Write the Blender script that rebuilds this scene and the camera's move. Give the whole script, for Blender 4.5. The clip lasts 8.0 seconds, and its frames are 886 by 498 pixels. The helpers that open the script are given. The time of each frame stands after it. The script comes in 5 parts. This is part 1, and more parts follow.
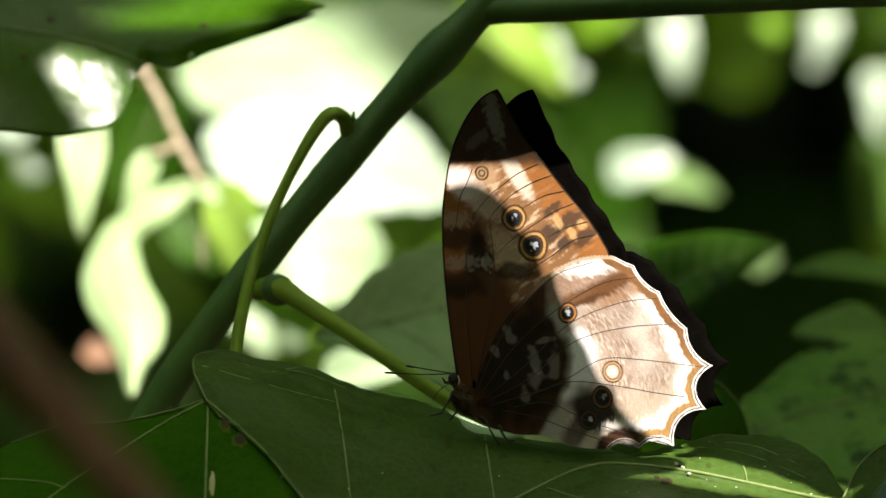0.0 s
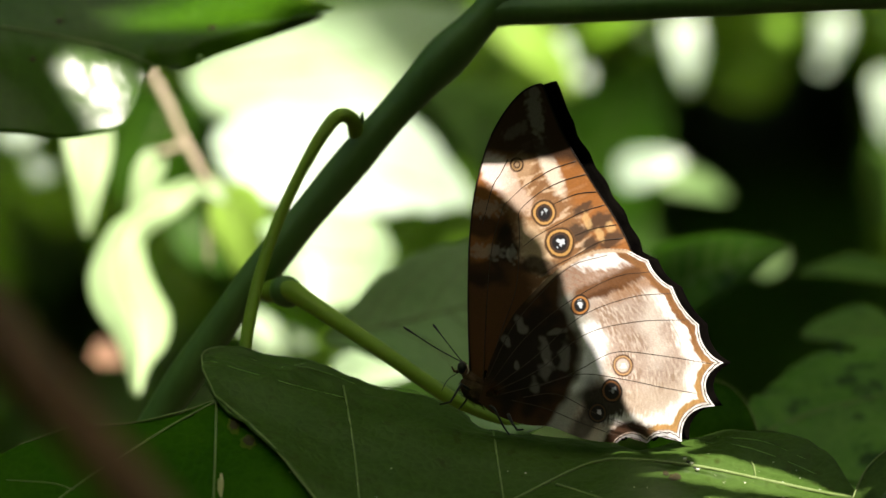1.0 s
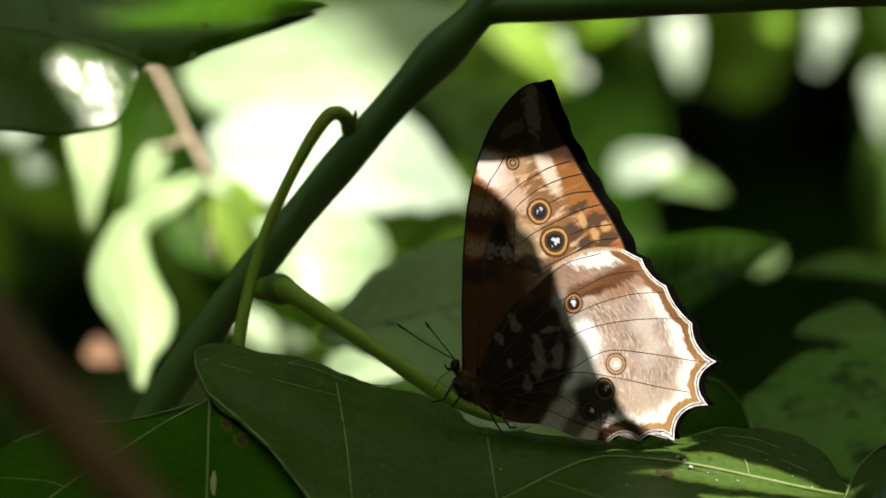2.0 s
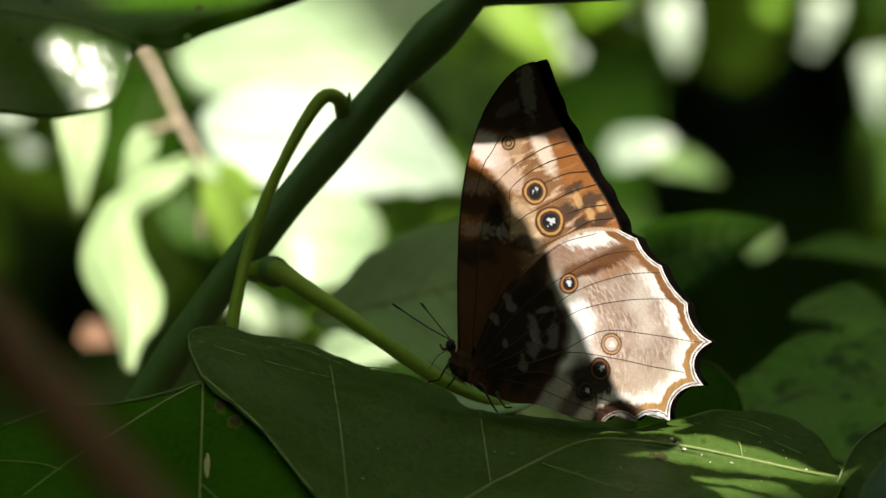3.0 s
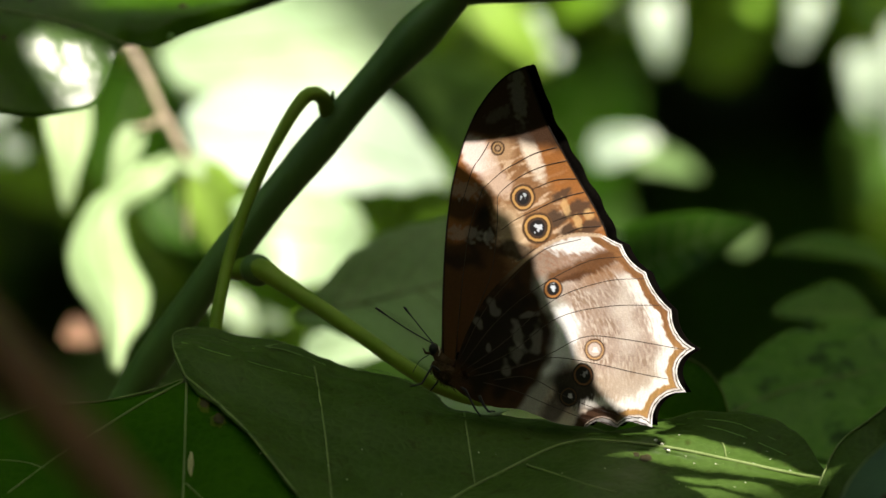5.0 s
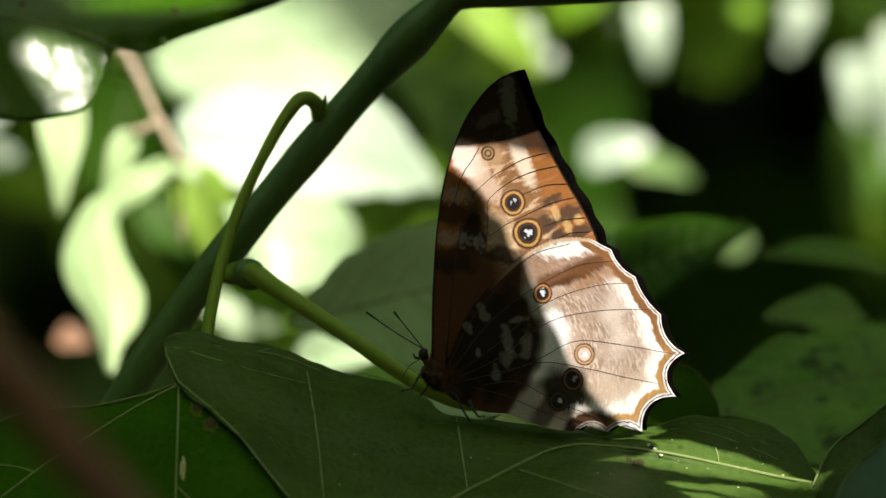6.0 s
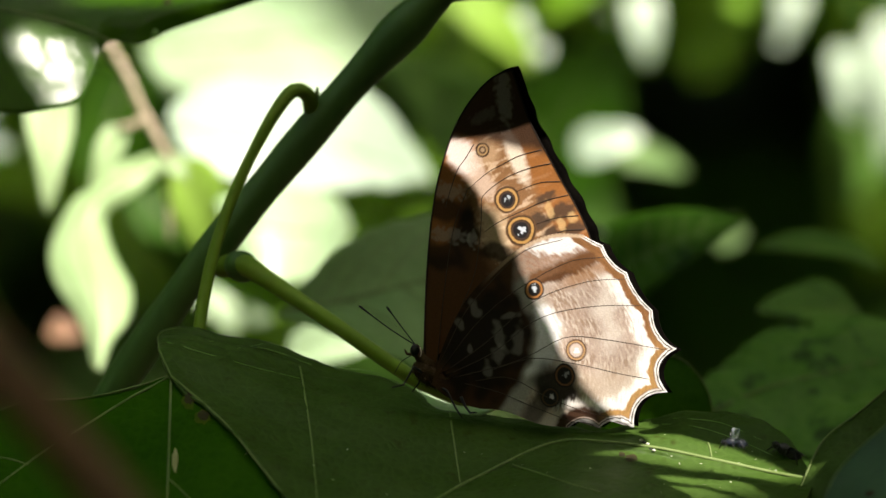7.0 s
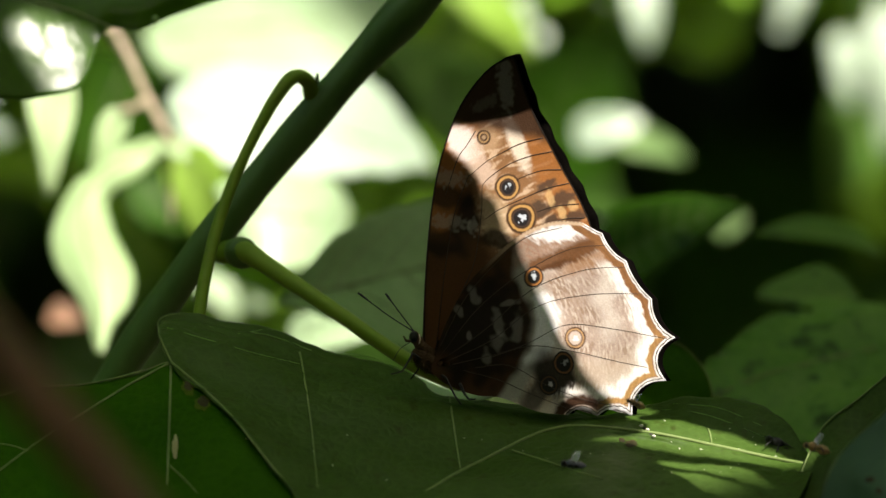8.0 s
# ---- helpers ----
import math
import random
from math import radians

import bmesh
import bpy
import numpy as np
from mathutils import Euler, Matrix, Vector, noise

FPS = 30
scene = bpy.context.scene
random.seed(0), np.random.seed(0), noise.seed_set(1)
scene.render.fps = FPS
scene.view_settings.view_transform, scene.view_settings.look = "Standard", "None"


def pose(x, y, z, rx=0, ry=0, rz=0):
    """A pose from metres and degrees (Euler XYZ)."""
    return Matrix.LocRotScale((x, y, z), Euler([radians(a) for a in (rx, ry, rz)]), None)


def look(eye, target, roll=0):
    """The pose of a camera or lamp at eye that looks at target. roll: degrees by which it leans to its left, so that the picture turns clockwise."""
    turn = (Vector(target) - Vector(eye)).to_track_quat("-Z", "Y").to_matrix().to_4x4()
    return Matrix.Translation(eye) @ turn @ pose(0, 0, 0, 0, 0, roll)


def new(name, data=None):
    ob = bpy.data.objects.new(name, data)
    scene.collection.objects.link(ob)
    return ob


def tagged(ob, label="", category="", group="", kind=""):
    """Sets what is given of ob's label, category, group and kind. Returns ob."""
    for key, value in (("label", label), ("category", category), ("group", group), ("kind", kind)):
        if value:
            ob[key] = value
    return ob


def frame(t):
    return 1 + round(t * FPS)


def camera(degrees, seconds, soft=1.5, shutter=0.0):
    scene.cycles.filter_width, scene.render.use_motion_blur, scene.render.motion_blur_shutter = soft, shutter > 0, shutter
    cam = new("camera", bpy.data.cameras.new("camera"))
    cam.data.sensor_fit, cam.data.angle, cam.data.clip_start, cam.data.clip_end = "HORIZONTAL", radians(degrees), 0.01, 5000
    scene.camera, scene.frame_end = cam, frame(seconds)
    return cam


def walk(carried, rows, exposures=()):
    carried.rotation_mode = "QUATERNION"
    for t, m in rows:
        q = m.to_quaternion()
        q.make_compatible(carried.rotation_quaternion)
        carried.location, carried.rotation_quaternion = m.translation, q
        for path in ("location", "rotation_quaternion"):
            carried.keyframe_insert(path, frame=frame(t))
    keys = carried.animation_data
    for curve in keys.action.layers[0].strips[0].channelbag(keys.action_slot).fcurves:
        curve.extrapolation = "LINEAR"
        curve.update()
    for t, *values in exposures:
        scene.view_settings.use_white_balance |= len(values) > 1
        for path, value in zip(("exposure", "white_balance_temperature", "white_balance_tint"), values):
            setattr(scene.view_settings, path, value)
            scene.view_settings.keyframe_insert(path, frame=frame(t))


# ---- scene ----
EYE = 0.750      # metres from the eye to the butterfly
HIGH = 0.700     # height of the eye over the forest floor


def aim(x, turn, tilt):
    """The camera's pose: x millimetres to the right, turned right and tilted up by degrees."""
    return pose(x / 1000, -EYE, HIGH, 90 + tilt, 0, -turn)


cam = camera(9.957, 8.0)
cam.data.dof.use_dof = True
cam.data.dof.focus_distance = EYE
cam.data.dof.aperture_fstop = 13.0
walk(cam, [
    (0, aim(-1.6, 0.020, 0.273)),
    (0.5, aim(-1.6, -0.048, 0.273)),
    (1, aim(-1.6, -0.077, 0.293)),
    (2.5, aim(0, -0.088, 0.205)),
    (3, aim(0, -0.049, 0.068)),
    (3.5, aim(0, 0.000, 0.000)),
    (4, aim(0, 0.029, 0.059)),
    (4.5, aim(0, 0.048, 0.049)),
    (5, aim(0, 0.136, 0.049)),
    (6.5, aim(0, 0.263, 0.117)),
    (7, aim(0, 0.312, 0.010)),
    (7.5, aim(0, 0.302, -0.077)),
    (8, aim(0, 0.312, -0.145)),
], exposures=[(0, 1.62, 7600, 3), (1.0, 1.46, 7600, 3), (2.5, 1.18, 7600, 3), (5.0, 1.2, 7600, 3), (8.0, 1.3, 7600, 3)])

# ---- light ----
SUN = Vector((0.36, -0.56, 0.75)).normalized()   # towards the sun

world = bpy.data.worlds.new("forest_sky")
scene.world = world
world.use_nodes = True
wn = world.node_tree.nodes
sky = wn.new("ShaderNodeTexSky")
sky.sky_type = 'NISHITA'
sky.sun_disc = False
sky.dust_density, sky.ozone_density = 6.0, 0.2
sky.sun_elevation = math.asin(SUN.z)
sky.sun_rotation = math.atan2(SUN.x, SUN.y)
world.node_tree.links.new(sky.outputs[0], wn["Background"].inputs[0])
wn["Background"].inputs[1].default_value = 0.12

sun = new("sun", bpy.data.lights.new("sun", 'SUN'))
sun.data.energy = 5.0
sun.data.angle = radians(0.53)
sun.data.color = (1.0, 0.955, 0.972)
sun.matrix_world = look((0, 0, 0), -SUN)


# ---- materials ----
def ramp(nodes, stops):
    r = nodes.new("ShaderNodeValToRGB")
    while len(r.color_ramp.elements) < len(stops):
        r.color_ramp.elements.new(0.5)
    for e, (p, c) in zip(r.color_ramp.elements, stops):
        e.position, e.color = p, (*c, 1)
    return r


def surface(name, dark, light, rough=0.5, scale=60.0, fine=600.0, bump=0.15, glow=0.0, gloss=0.5, vary=0.25, stretch=(1, 1, 1), spots=None, metal=0.0, net=0.0):
    """A grained material in two scales. glow: how much of the light passes through (leaves). spots: colour, share and scale of blotches. net: scale of the fine web of veins."""
    m = bpy.data.materials.new(name)
    m.use_nodes = True
    t = m.node_tree
    n, ln = t.nodes, t.links.new
    p = n["Principled BSDF"]
    co = n.new("ShaderNodeTexCoord")
    mp = n.new("ShaderNodeMapping")
    mp.inputs["Scale"].default_value = stretch
    ln(co.outputs["Object"], mp.inputs[0])
    big = n.new("ShaderNodeTexNoise")
    big.inputs["Scale"].default_value, big.inputs["Detail"].default_value = scale, 5
    ln(mp.outputs[0], big.inputs["Vector"])
    small = n.new("ShaderNodeTexNoise")
    small.inputs["Scale"].default_value, small.inputs["Detail"].default_value = fine, 3
    ln(mp.outputs[0], small.inputs["Vector"])
    mix = n.new("ShaderNodeMath")
    mix.operation = 'MULTIPLY_ADD'
    mix.inputs[1].default_value = 0.35
    ln(small.outputs[0], mix.inputs[0])
    half = n.new("ShaderNodeMath")
    half.operation = 'MULTIPLY_ADD'
    half.inputs[1].default_value, half.inputs[2].default_value = 0.9, -0.12
    ln(big.outputs[0], half.inputs[0])
    ln(half.outputs[0], mix.inputs[2])
    cr = ramp(n, [(0.28, dark), (0.72, light)])
    ln(mix.outputs[0], cr.inputs[0])
    colour = cr.outputs[0]
    if spots:
        sp = n.new("ShaderNodeTexNoise")
        sp.inputs["Scale"].default_value, sp.inputs["Detail"].default_value = spots[2], 2
        ln(co.outputs["Object"], sp.inputs["Vector"])
        sr = ramp(n, [(spots[1], (0, 0, 0)), (spots[1] + 0.12, (1, 1, 1))])
        ln(sp.outputs[0], sr.inputs[0])
        sm = n.new("ShaderNodeMixRGB")
        sm.inputs[2].default_value = (*spots[0], 1)
        ln(sr.outputs[0], sm.inputs[0])
        ln(colour, sm.inputs[1])
        colour = sm.outputs[0]
    relief_out = mix.outputs[0]
    if net:
        bend = n.new("ShaderNodeVectorMath")
        bend.operation = 'MULTIPLY_ADD'
        bend.inputs[1].default_value = (0.006, 0.006, 0.006)
        ln(big.outputs[1], bend.inputs[0])
        ln(co.outputs["Object"], bend.inputs[2])
        vo = n.new("ShaderNodeTexVoronoi")
        vo.feature = 'DISTANCE_TO_EDGE'
        vo.inputs["Scale"].default_value = net
        ln(bend.outputs[0], vo.inputs["Vector"])
        vr2 = ramp(n, [(0.0, (1, 1, 1)), (0.14, (0, 0, 0))])
        ln(vo.outputs["Distance"], vr2.inputs[0])
        lw = n.new("ShaderNodeMath")
        lw.operation = 'MULTIPLY'
        lw.inputs[1].default_value = 0.09
        ln(vr2.outputs[0], lw.inputs[0])
        lm = n.new("ShaderNodeMixRGB")
        lm.inputs[2].default_value = (*[min(1.0, c * 1.9) for c in light], 1)
        ln(lw.outputs[0], lm.inputs[0])
        ln(colour, lm.inputs[1])
        colour = lm.outputs[0]
        pil = n.new("ShaderNodeMath")
        pil.operation = 'MULTIPLY_ADD'
        pil.inputs[1].default_value = 0.8
        ln(vo.outputs["Distance"], pil.inputs[0])
        ln(mix.outputs[0], pil.inputs[2])
        relief_out = pil.outputs[0]
    if vary:
        oi = n.new("ShaderNodeObjectInfo")
        hs = n.new("ShaderNodeHueSaturation")
        vr = n.new("ShaderNodeMapRange")
        vr.inputs["To Min"].default_value, vr.inputs["To Max"].default_value = 1 - vary, 1 + vary
        ln(oi.outputs["Random"], vr.inputs[0])
        ln(vr.outputs[0], hs.inputs["Value"])
        ln(colour, hs.inputs["Color"])
        colour = hs.outputs[0]
    ln(colour, p.inputs["Base Color"])
    p.inputs["Roughness"].default_value = rough
    p.inputs["Specular IOR Level"].default_value = gloss
    p.inputs["Metallic"].default_value = metal
    b = n.new("ShaderNodeBump")
    b.inputs["Strength"].default_value, b.inputs["Distance"].default_value = bump, 0.0006
    ln(relief_out, b.inputs["Height"])
    ln(b.outputs[0], p.inputs["Normal"])
    if glow:
        tr = n.new("ShaderNodeBsdfTranslucent")
        tint = n.new("ShaderNodeMixRGB")
        tint.blend_type, tint.inputs[0].default_value = 'MULTIPLY', 1.0
        tint.inputs[2].default_value = (1.25, 1.25, 0.45, 1)
        ln(colour, tint.inputs[1])
        ln(tint.outputs[0], tr.inputs["Color"])
        mx = n.new("ShaderNodeMixShader")
        mx.inputs[0].default_value = glow
        ln(p.outputs[0], mx.inputs[1])
        ln(tr.outputs[0], mx.inputs[2])
        ln(mx.outputs[0], n["Material Output"].inputs["Surface"])
    return m


M_LEAF = surface("leaf_dark_green", (0.022, 0.048, 0.006), (0.050, 0.088, 0.021), 0.42, 45, 900, 0.3, 0.08, 0.06, 0.1, spots=((0.028, 0.044, 0.008), 0.61, 420), net=620)
M_LEAF_FRESH = surface("leaf_fresh_green", (0.013, 0.053, 0.0012), (0.026, 0.083, 0.0035), 0.45, 45, 900, 0.25, 0.14, 0.02, 0.1, net=560)
# darker base for shaded leaves; part of their shade is in the colour
M_LEAF_DIM = surface("leaf_shade_green", (0.014, 0.052, 0.003), (0.032, 0.088, 0.006), 0.45, 30, 500, 0.2, 0.2, 0.1, 0.2, spots=((0.012, 0.035, 0.006), 0.62, 90))
M_LEAF_GLOSSY = surface("leaf_glossy_green", (0.020, 0.066, 0.002), (0.042, 0.108, 0.006), 0.28, 40, 260, 0.08, 0.22, 0.2, 0.0, net=420)
M_LEAF_BACK = surface("leaf_matt_green", (0.12, 0.215, 0.075), (0.175, 0.285, 0.105), 0.5, 25, 300, 0.2, 0.25, 0.3, 0.0, net=340)
# paled base: the sun on the background leaves is put into the colour
M_LEAF_SUNLIT = surface("leaf_sunlit_pale", (0.27, 0.40, 0.23), (0.43, 0.56, 0.37), 0.4, 20, 200, 0.1, 0.3, 0.6, 0.12)
M_LEAF_DROOP = surface("leaf_yellow_green", (0.29, 0.43, 0.20), (0.44, 0.58, 0.33), 0.4, 30, 200, 0.2, 0.3, 0.5, 0.0)
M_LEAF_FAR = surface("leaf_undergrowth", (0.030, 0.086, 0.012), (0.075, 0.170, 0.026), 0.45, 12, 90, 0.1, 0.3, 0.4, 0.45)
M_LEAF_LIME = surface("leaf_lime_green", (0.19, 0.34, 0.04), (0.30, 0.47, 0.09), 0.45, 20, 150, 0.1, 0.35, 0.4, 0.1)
# translucent green of the added overhead crown, which tints the skylight
M_LEAF_CROWN = surface("leaf_crown", (0.07, 0.17, 0.012), (0.13, 0.28, 0.026), 0.5, 12, 90, 0.1, 0.55, 0.2, 0.3)
# near-white base imitates the sun's glare on a leaf
M_LEAF_GLARE = surface("leaf_glare_pale", (0.38, 0.50, 0.39), (0.52, 0.64, 0.53), 0.36, 20, 200, 0.1, 0.25, 1.0, 0.1)
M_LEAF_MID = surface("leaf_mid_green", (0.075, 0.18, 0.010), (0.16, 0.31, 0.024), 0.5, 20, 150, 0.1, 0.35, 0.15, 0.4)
M_VEIN = surface("vein_pale_green", (0.105, 0.150, 0.046), (0.160, 0.21, 0.082), 0.5, 80, 900, 0.1, 0.0, 0.15, 0.0)
M_STEM = surface("stem_dark_green", (0.040, 0.098, 0.020), (0.075, 0.15, 0.036), 0.42, 50, 700, 0.2, 0.0, 0.3, 0.0, (1, 1, 0.25))
M_PETIOLE = surface("petiole_green", (0.115, 0.20, 0.018), (0.17, 0.265, 0.034), 0.45, 60, 800, 0.15, 0.0, 0.15, 0.0)
M_TWIG = surface("twig_beige", (0.36, 0.285, 0.20), (0.54, 0.455, 0.34), 0.7, 60, 500, 0.4, 0.0, 0.3, 0.0)
M_RED_STEM = surface("stem_red_brown", (0.034, 0.016, 0.004), (0.072, 0.035, 0.010), 0.6, 40, 400, 0.3, 0.0, 0.3, 0.0)
M_DRY = surface("dry_leaf", (0.13, 0.055, 0.03), (0.28, 0.15, 0.09), 0.6, 30, 300, 0.4, 0.1, 0.4, 0.2)
M_SOIL = surface("forest_floor", (0.014, 0.009, 0.006), (0.050, 0.034, 0.022), 0.9, 6, 60, 0.8, 0.0, 0.2, 0.0)
M_BANK = surface("forest_bank", (0.016, 0.030, 0.009), (0.05, 0.09, 0.024), 0.8, 5, 30, 0.6, 0.0, 0.2, 0.0)
M_FLUFF = surface("pale_crumb", (0.45, 0.45, 0.38), (0.65, 0.65, 0.55), 0.6, 900, 4000, 0.2, 0.0, 0.5, 0.0)
M_BARK = surface("bark", (0.05, 0.035, 0.025), (0.15, 0.12, 0.09), 0.85, 20, 120, 0.8, 0.0, 0.2, 0.0, (1, 1, 0.2))
M_TEAR = surface("dried_tear", (0.28, 0.26, 0.12), (0.42, 0.40, 0.22), 0.7, 400, 2000, 0.4, 0.2, 0.2, 0.0)
M_LEAF_MOTTLED = surface("leaf_mottled", (0.046, 0.120, 0.014), (0.100, 0.210, 0.038), 0.5, 45, 700, 0.4, 0.2, 0.12, 0.0, spots=((0.016, 0.045, 0.008), 0.55, 230), net=420)
M_HALO = surface("leaf_yellowed", (0.045, 0.075, 0.006), (0.085, 0.12, 0.012), 0.6, 200, 1500, 0.3, 0.0, 0.05, 0.0)
M_SPOT = surface("leaf_decay", (0.018, 0.016, 0.005), (0.045, 0.034, 0.011), 0.7, 300, 1500, 0.3, 0.0, 0.2, 0.0)
M_FUR = surface("insect_fur", (0.020, 0.011, 0.005), (0.075, 0.044, 0.024), 0.9, 700, 3500, 0.9, 0.0, 0.1, 0.0)
M_BLACK = surface("insect_black", (0.006, 0.006, 0.006), (0.010, 0.009, 0.009), 0.5, 500, 3000, 0.3, 0.0, 0.25, 0.0)


# ---- helpers of the scene ----
def at(u, v, d):
    """A point d millimetres behind the butterfly, on the line of sight that passes u mm right of and v mm above the middle of the butterfly's plane."""
    k = (750 + d) / 750000
    return Vector((u * k, d / 1000, HIGH + v * k))


def link(name, bm, material, parent=None, label="", smooth=True):
    me = bpy.data.meshes.new(name)
    bm.to_mesh(me)
    bm.free()
    me.materials.append(material)
    if smooth:
        me.polygons.foreach_set("use_smooth", [True] * len(me.polygons))
    ob = new(name, me)
    if parent:
        ob.parent = parent
    if label:
        ob["label"] = label
    return ob


def part(name, bm, material, parent, label=""):
    return link(name, bm, material, parent, label)


def thing(name, where, label, category, group="", kind=""):
    ob = new(name)
    ob.empty_display_size = 0.005
    ob.location = where
    return tagged(ob, label, category, group, kind)


def spline(points, n):
    """n points along a smooth curve through the given ones, evenly spaced."""
    p = np.array([tuple(q) for q in points], float)
    p = np.vstack([2 * p[0] - p[1], p, 2 * p[-1] - p[-2]])
    out = []
    for i in range(1, len(p) - 2):
        a, b, c, d = p[i - 1:i + 3]
        for t in np.linspace(0, 1, 16, endpoint=False):
            out.append(0.5 * (2 * b + (c - a) * t + (2 * a - 5 * b + 4 * c - d) * t * t + (3 * b - a - 3 * c + d) * t ** 3))
    out.append(p[-2])
    out = np.array(out)
    s = np.concatenate([[0], np.cumsum(np.linalg.norm(np.diff(out, axis=0), axis=1))])
    want = np.linspace(0, s[-1], n)
    return np.stack([np.interp(want, s, out[:, k]) for k in range(out.shape[1])], 1)


def tube(bm, path, radii, sides=10):
    """A round, tapering tube along a path of points, with closed ends."""
    path = [Vector(q) for q in path]
    n = len(path)
    if not hasattr(radii, "__len__"):
        radii = [radii] * n
    side = None
    rings = []
    for i, q in enumerate(path):
        ax = (path[min(i + 1, n - 1)] - path[max(i - 1, 0)]).normalized()
        if side is None:
            side = ax.orthogonal().normalized()
        side = (side - ax * side.dot(ax)).normalized()
        up = ax.cross(side)
        rings.append([bm.verts.new(q + (side * math.cos(a) + up * math.sin(a)) * radii[i])
                      for a in [2 * math.pi * k / sides for k in range(sides)]])
    for r, s in zip(rings, rings[1:]):
        for k in range(sides):
            bm.faces.new((r[k], r[(k + 1) % sides], s[(k + 1) % sides], s[k]))
    bm.faces.new(rings[0][::-1])
    bm.faces.new(rings[-1])
    return bm


def ball(bm, where, size, rot=None, u=14, v=10):
    m = Matrix.Translation(where) @ (rot or Matrix()) @ Matrix.Diagonal((*size, 1))
    bmesh.ops.create_uvsphere(bm, u_segments=u, v_segments=v, radius=1, matrix=m)
    return bm


def sheet(bm, grid, thick):
    """A closed sheet of that thickness over a grid of points (rows x columns x 3)."""
    g = np.asarray(grid, float)
    r, c = g.shape[:2]
    du = np.gradient(g, axis=0)
    dv = np.gradient(g, axis=1)
    nr = np.cross(du, dv)
    nr /= np.maximum(np.linalg.norm(nr, axis=2, keepdims=True), 1e-12)
    top = [[bm.verts.new(g[i, j] + nr[i, j] * thick / 2) for j in range(c)] for i in range(r)]
    low = [[bm.verts.new(g[i, j] - nr[i, j] * thick / 2) for j in range(c)] for i in range(r)]
    for i in range(r - 1):
        for j in range(c - 1):
            bm.faces.new((top[i][j], top[i + 1][j], top[i + 1][j + 1], top[i][j + 1]))
            bm.faces.new((low[i][j], low[i][j + 1], low[i + 1][j + 1], low[i + 1][j]))
    rim = [(i, 0) for i in range(r)] + [(r - 1, j) for j in range(1, c)] + [(i, c - 1) for i in range(r - 2, -1, -1)] + [(0, j) for j in range(c - 2, 0, -1)]
    for (i, j), (k, l) in zip(rim, rim[1:] + rim[:1]):
        try:
            bm.faces.new((top[i][j], low[i][j], low[k][l], top[k][l]))
        except ValueError:
            pass
    return bm


def blade(base, tip, width, face, sag=0.1, fold=0.25, wave=0.03, rows=28, cols=11, full=0.42, seed=0, blunt=0.8):
    """Grid of a pointed leaf from base to tip. face: where its upper side looks; sag: droop towards the tip; fold: rise of the sides."""
    base, tip, face = Vector(base), Vector(tip), Vector(face).normalized()
    ax = tip - base
    ln = ax.length
    ax.normalize()
    side = ax.cross(face).normalized()
    up = side.cross(ax)
    rnd = random.Random(seed)
    ph = rnd.uniform(0, 6)
    g = np.zeros((rows, cols, 3))
    for i in range(rows):
        s = i / (rows - 1)
        w = width / 2 * (math.sin(math.pi * s ** full) ** blunt if 0 < s < 1 else 0.0)
        w = max(w, width * 0.006)
        for j in range(cols):
            b = 2 * j / (cols - 1) - 1
            h = (4 * s * (1 - s) * sag - fold * 0.5 * (1 - abs(b)) ** 1.5 * w / ln) * ln
            h += wave * width * math.sin(7 * s + ph + 2 * b) * abs(b)
            q = base + ax * (s * ln) + side * (b * w * (1 + 0.05 * math.sin(11 * s + ph))) + up * h
            g[i, j] = q
    return g


def leaf(name, base, tip, width, face, material, label, sag=0.1, fold=0.25, wave=0.03, full=0.42, seed=0, thick=0.0004, stalk=None, veins=True, group="", blunt=0.8):
    """A leaf: its blade, its midrib, side veins and, where given, the stalk that carries it."""
    ob = thing(name, base, label, "leaf", group)
    g = blade(base, tip, width, face, sag, fold, wave, full=full, seed=seed, blunt=blunt)
    o = np.array(base)
    part("blade", sheet(bmesh.new(), g - o, thick), material, ob)
    c = g.shape[1] // 2
    f = np.array(Vector(face).normalized()) * thick * 0.6
    wd = width * 0.012
    part("midrib", tube(bmesh.new(), g[:, c] - o + f, np.linspace(wd, wd * 0.25, len(g)), 6), M_VEIN, ob)
    if veins:
        for k in range(4, 22, 3):
            for sgn in (-1, 1):
                pts = [g[min(k + (m + 1) // 2, len(g) - 1), c + sgn * m] - o + f for m in range(0, c)]
                part("side_vein", tube(bmesh.new(), pts, np.linspace(wd * 0.5, wd * 0.2, len(pts)), 5), M_VEIN, ob)
    if stalk is not None:
        mid = (Vector(base) + Vector(stalk)) / 2 + Vector((0, 0, (Vector(base) - Vector(stalk)).length * 0.12))
        path = spline([stalk, mid, base], 12) - o
        part("leaf_stalk", tube(bmesh.new(), path, width * 0.022, 8), M_PETIOLE, ob)
    return ob


def rails(curves, n, m):
    """A smooth grid of n x m points lofted over curves that run side by side."""
    c = [spline([at(*q) for q in k], n) for k in curves]
    return np.stack([spline([k[i] for k in c], m) for i in range(n)], 0)


def sight(p):
    """Where a point is seen: mm right of and above the middle of the butterfly's plane."""
    k = 750 / (750 + p[..., 1] * 1000)
    return p[..., 0] * 1000 * k, (p[..., 2] - HIGH) * 1000 * k


def on(grid, uv, n, lift):
    """A path on a lofted leaf under the line through the points uv, lifted off it towards the eye."""
    gu, gv = sight(grid)
    out = []
    for u, v in spline([(a, b) for a, b in uv], n):
        q = ((gu - u) ** 2 + (gv - v) ** 2).ravel()
        i = np.argpartition(q, 6)[:6]
        d = np.average(grid.reshape(-1, 3)[i, 1], weights=1 / (q[i] + 1e-4)) * 1000
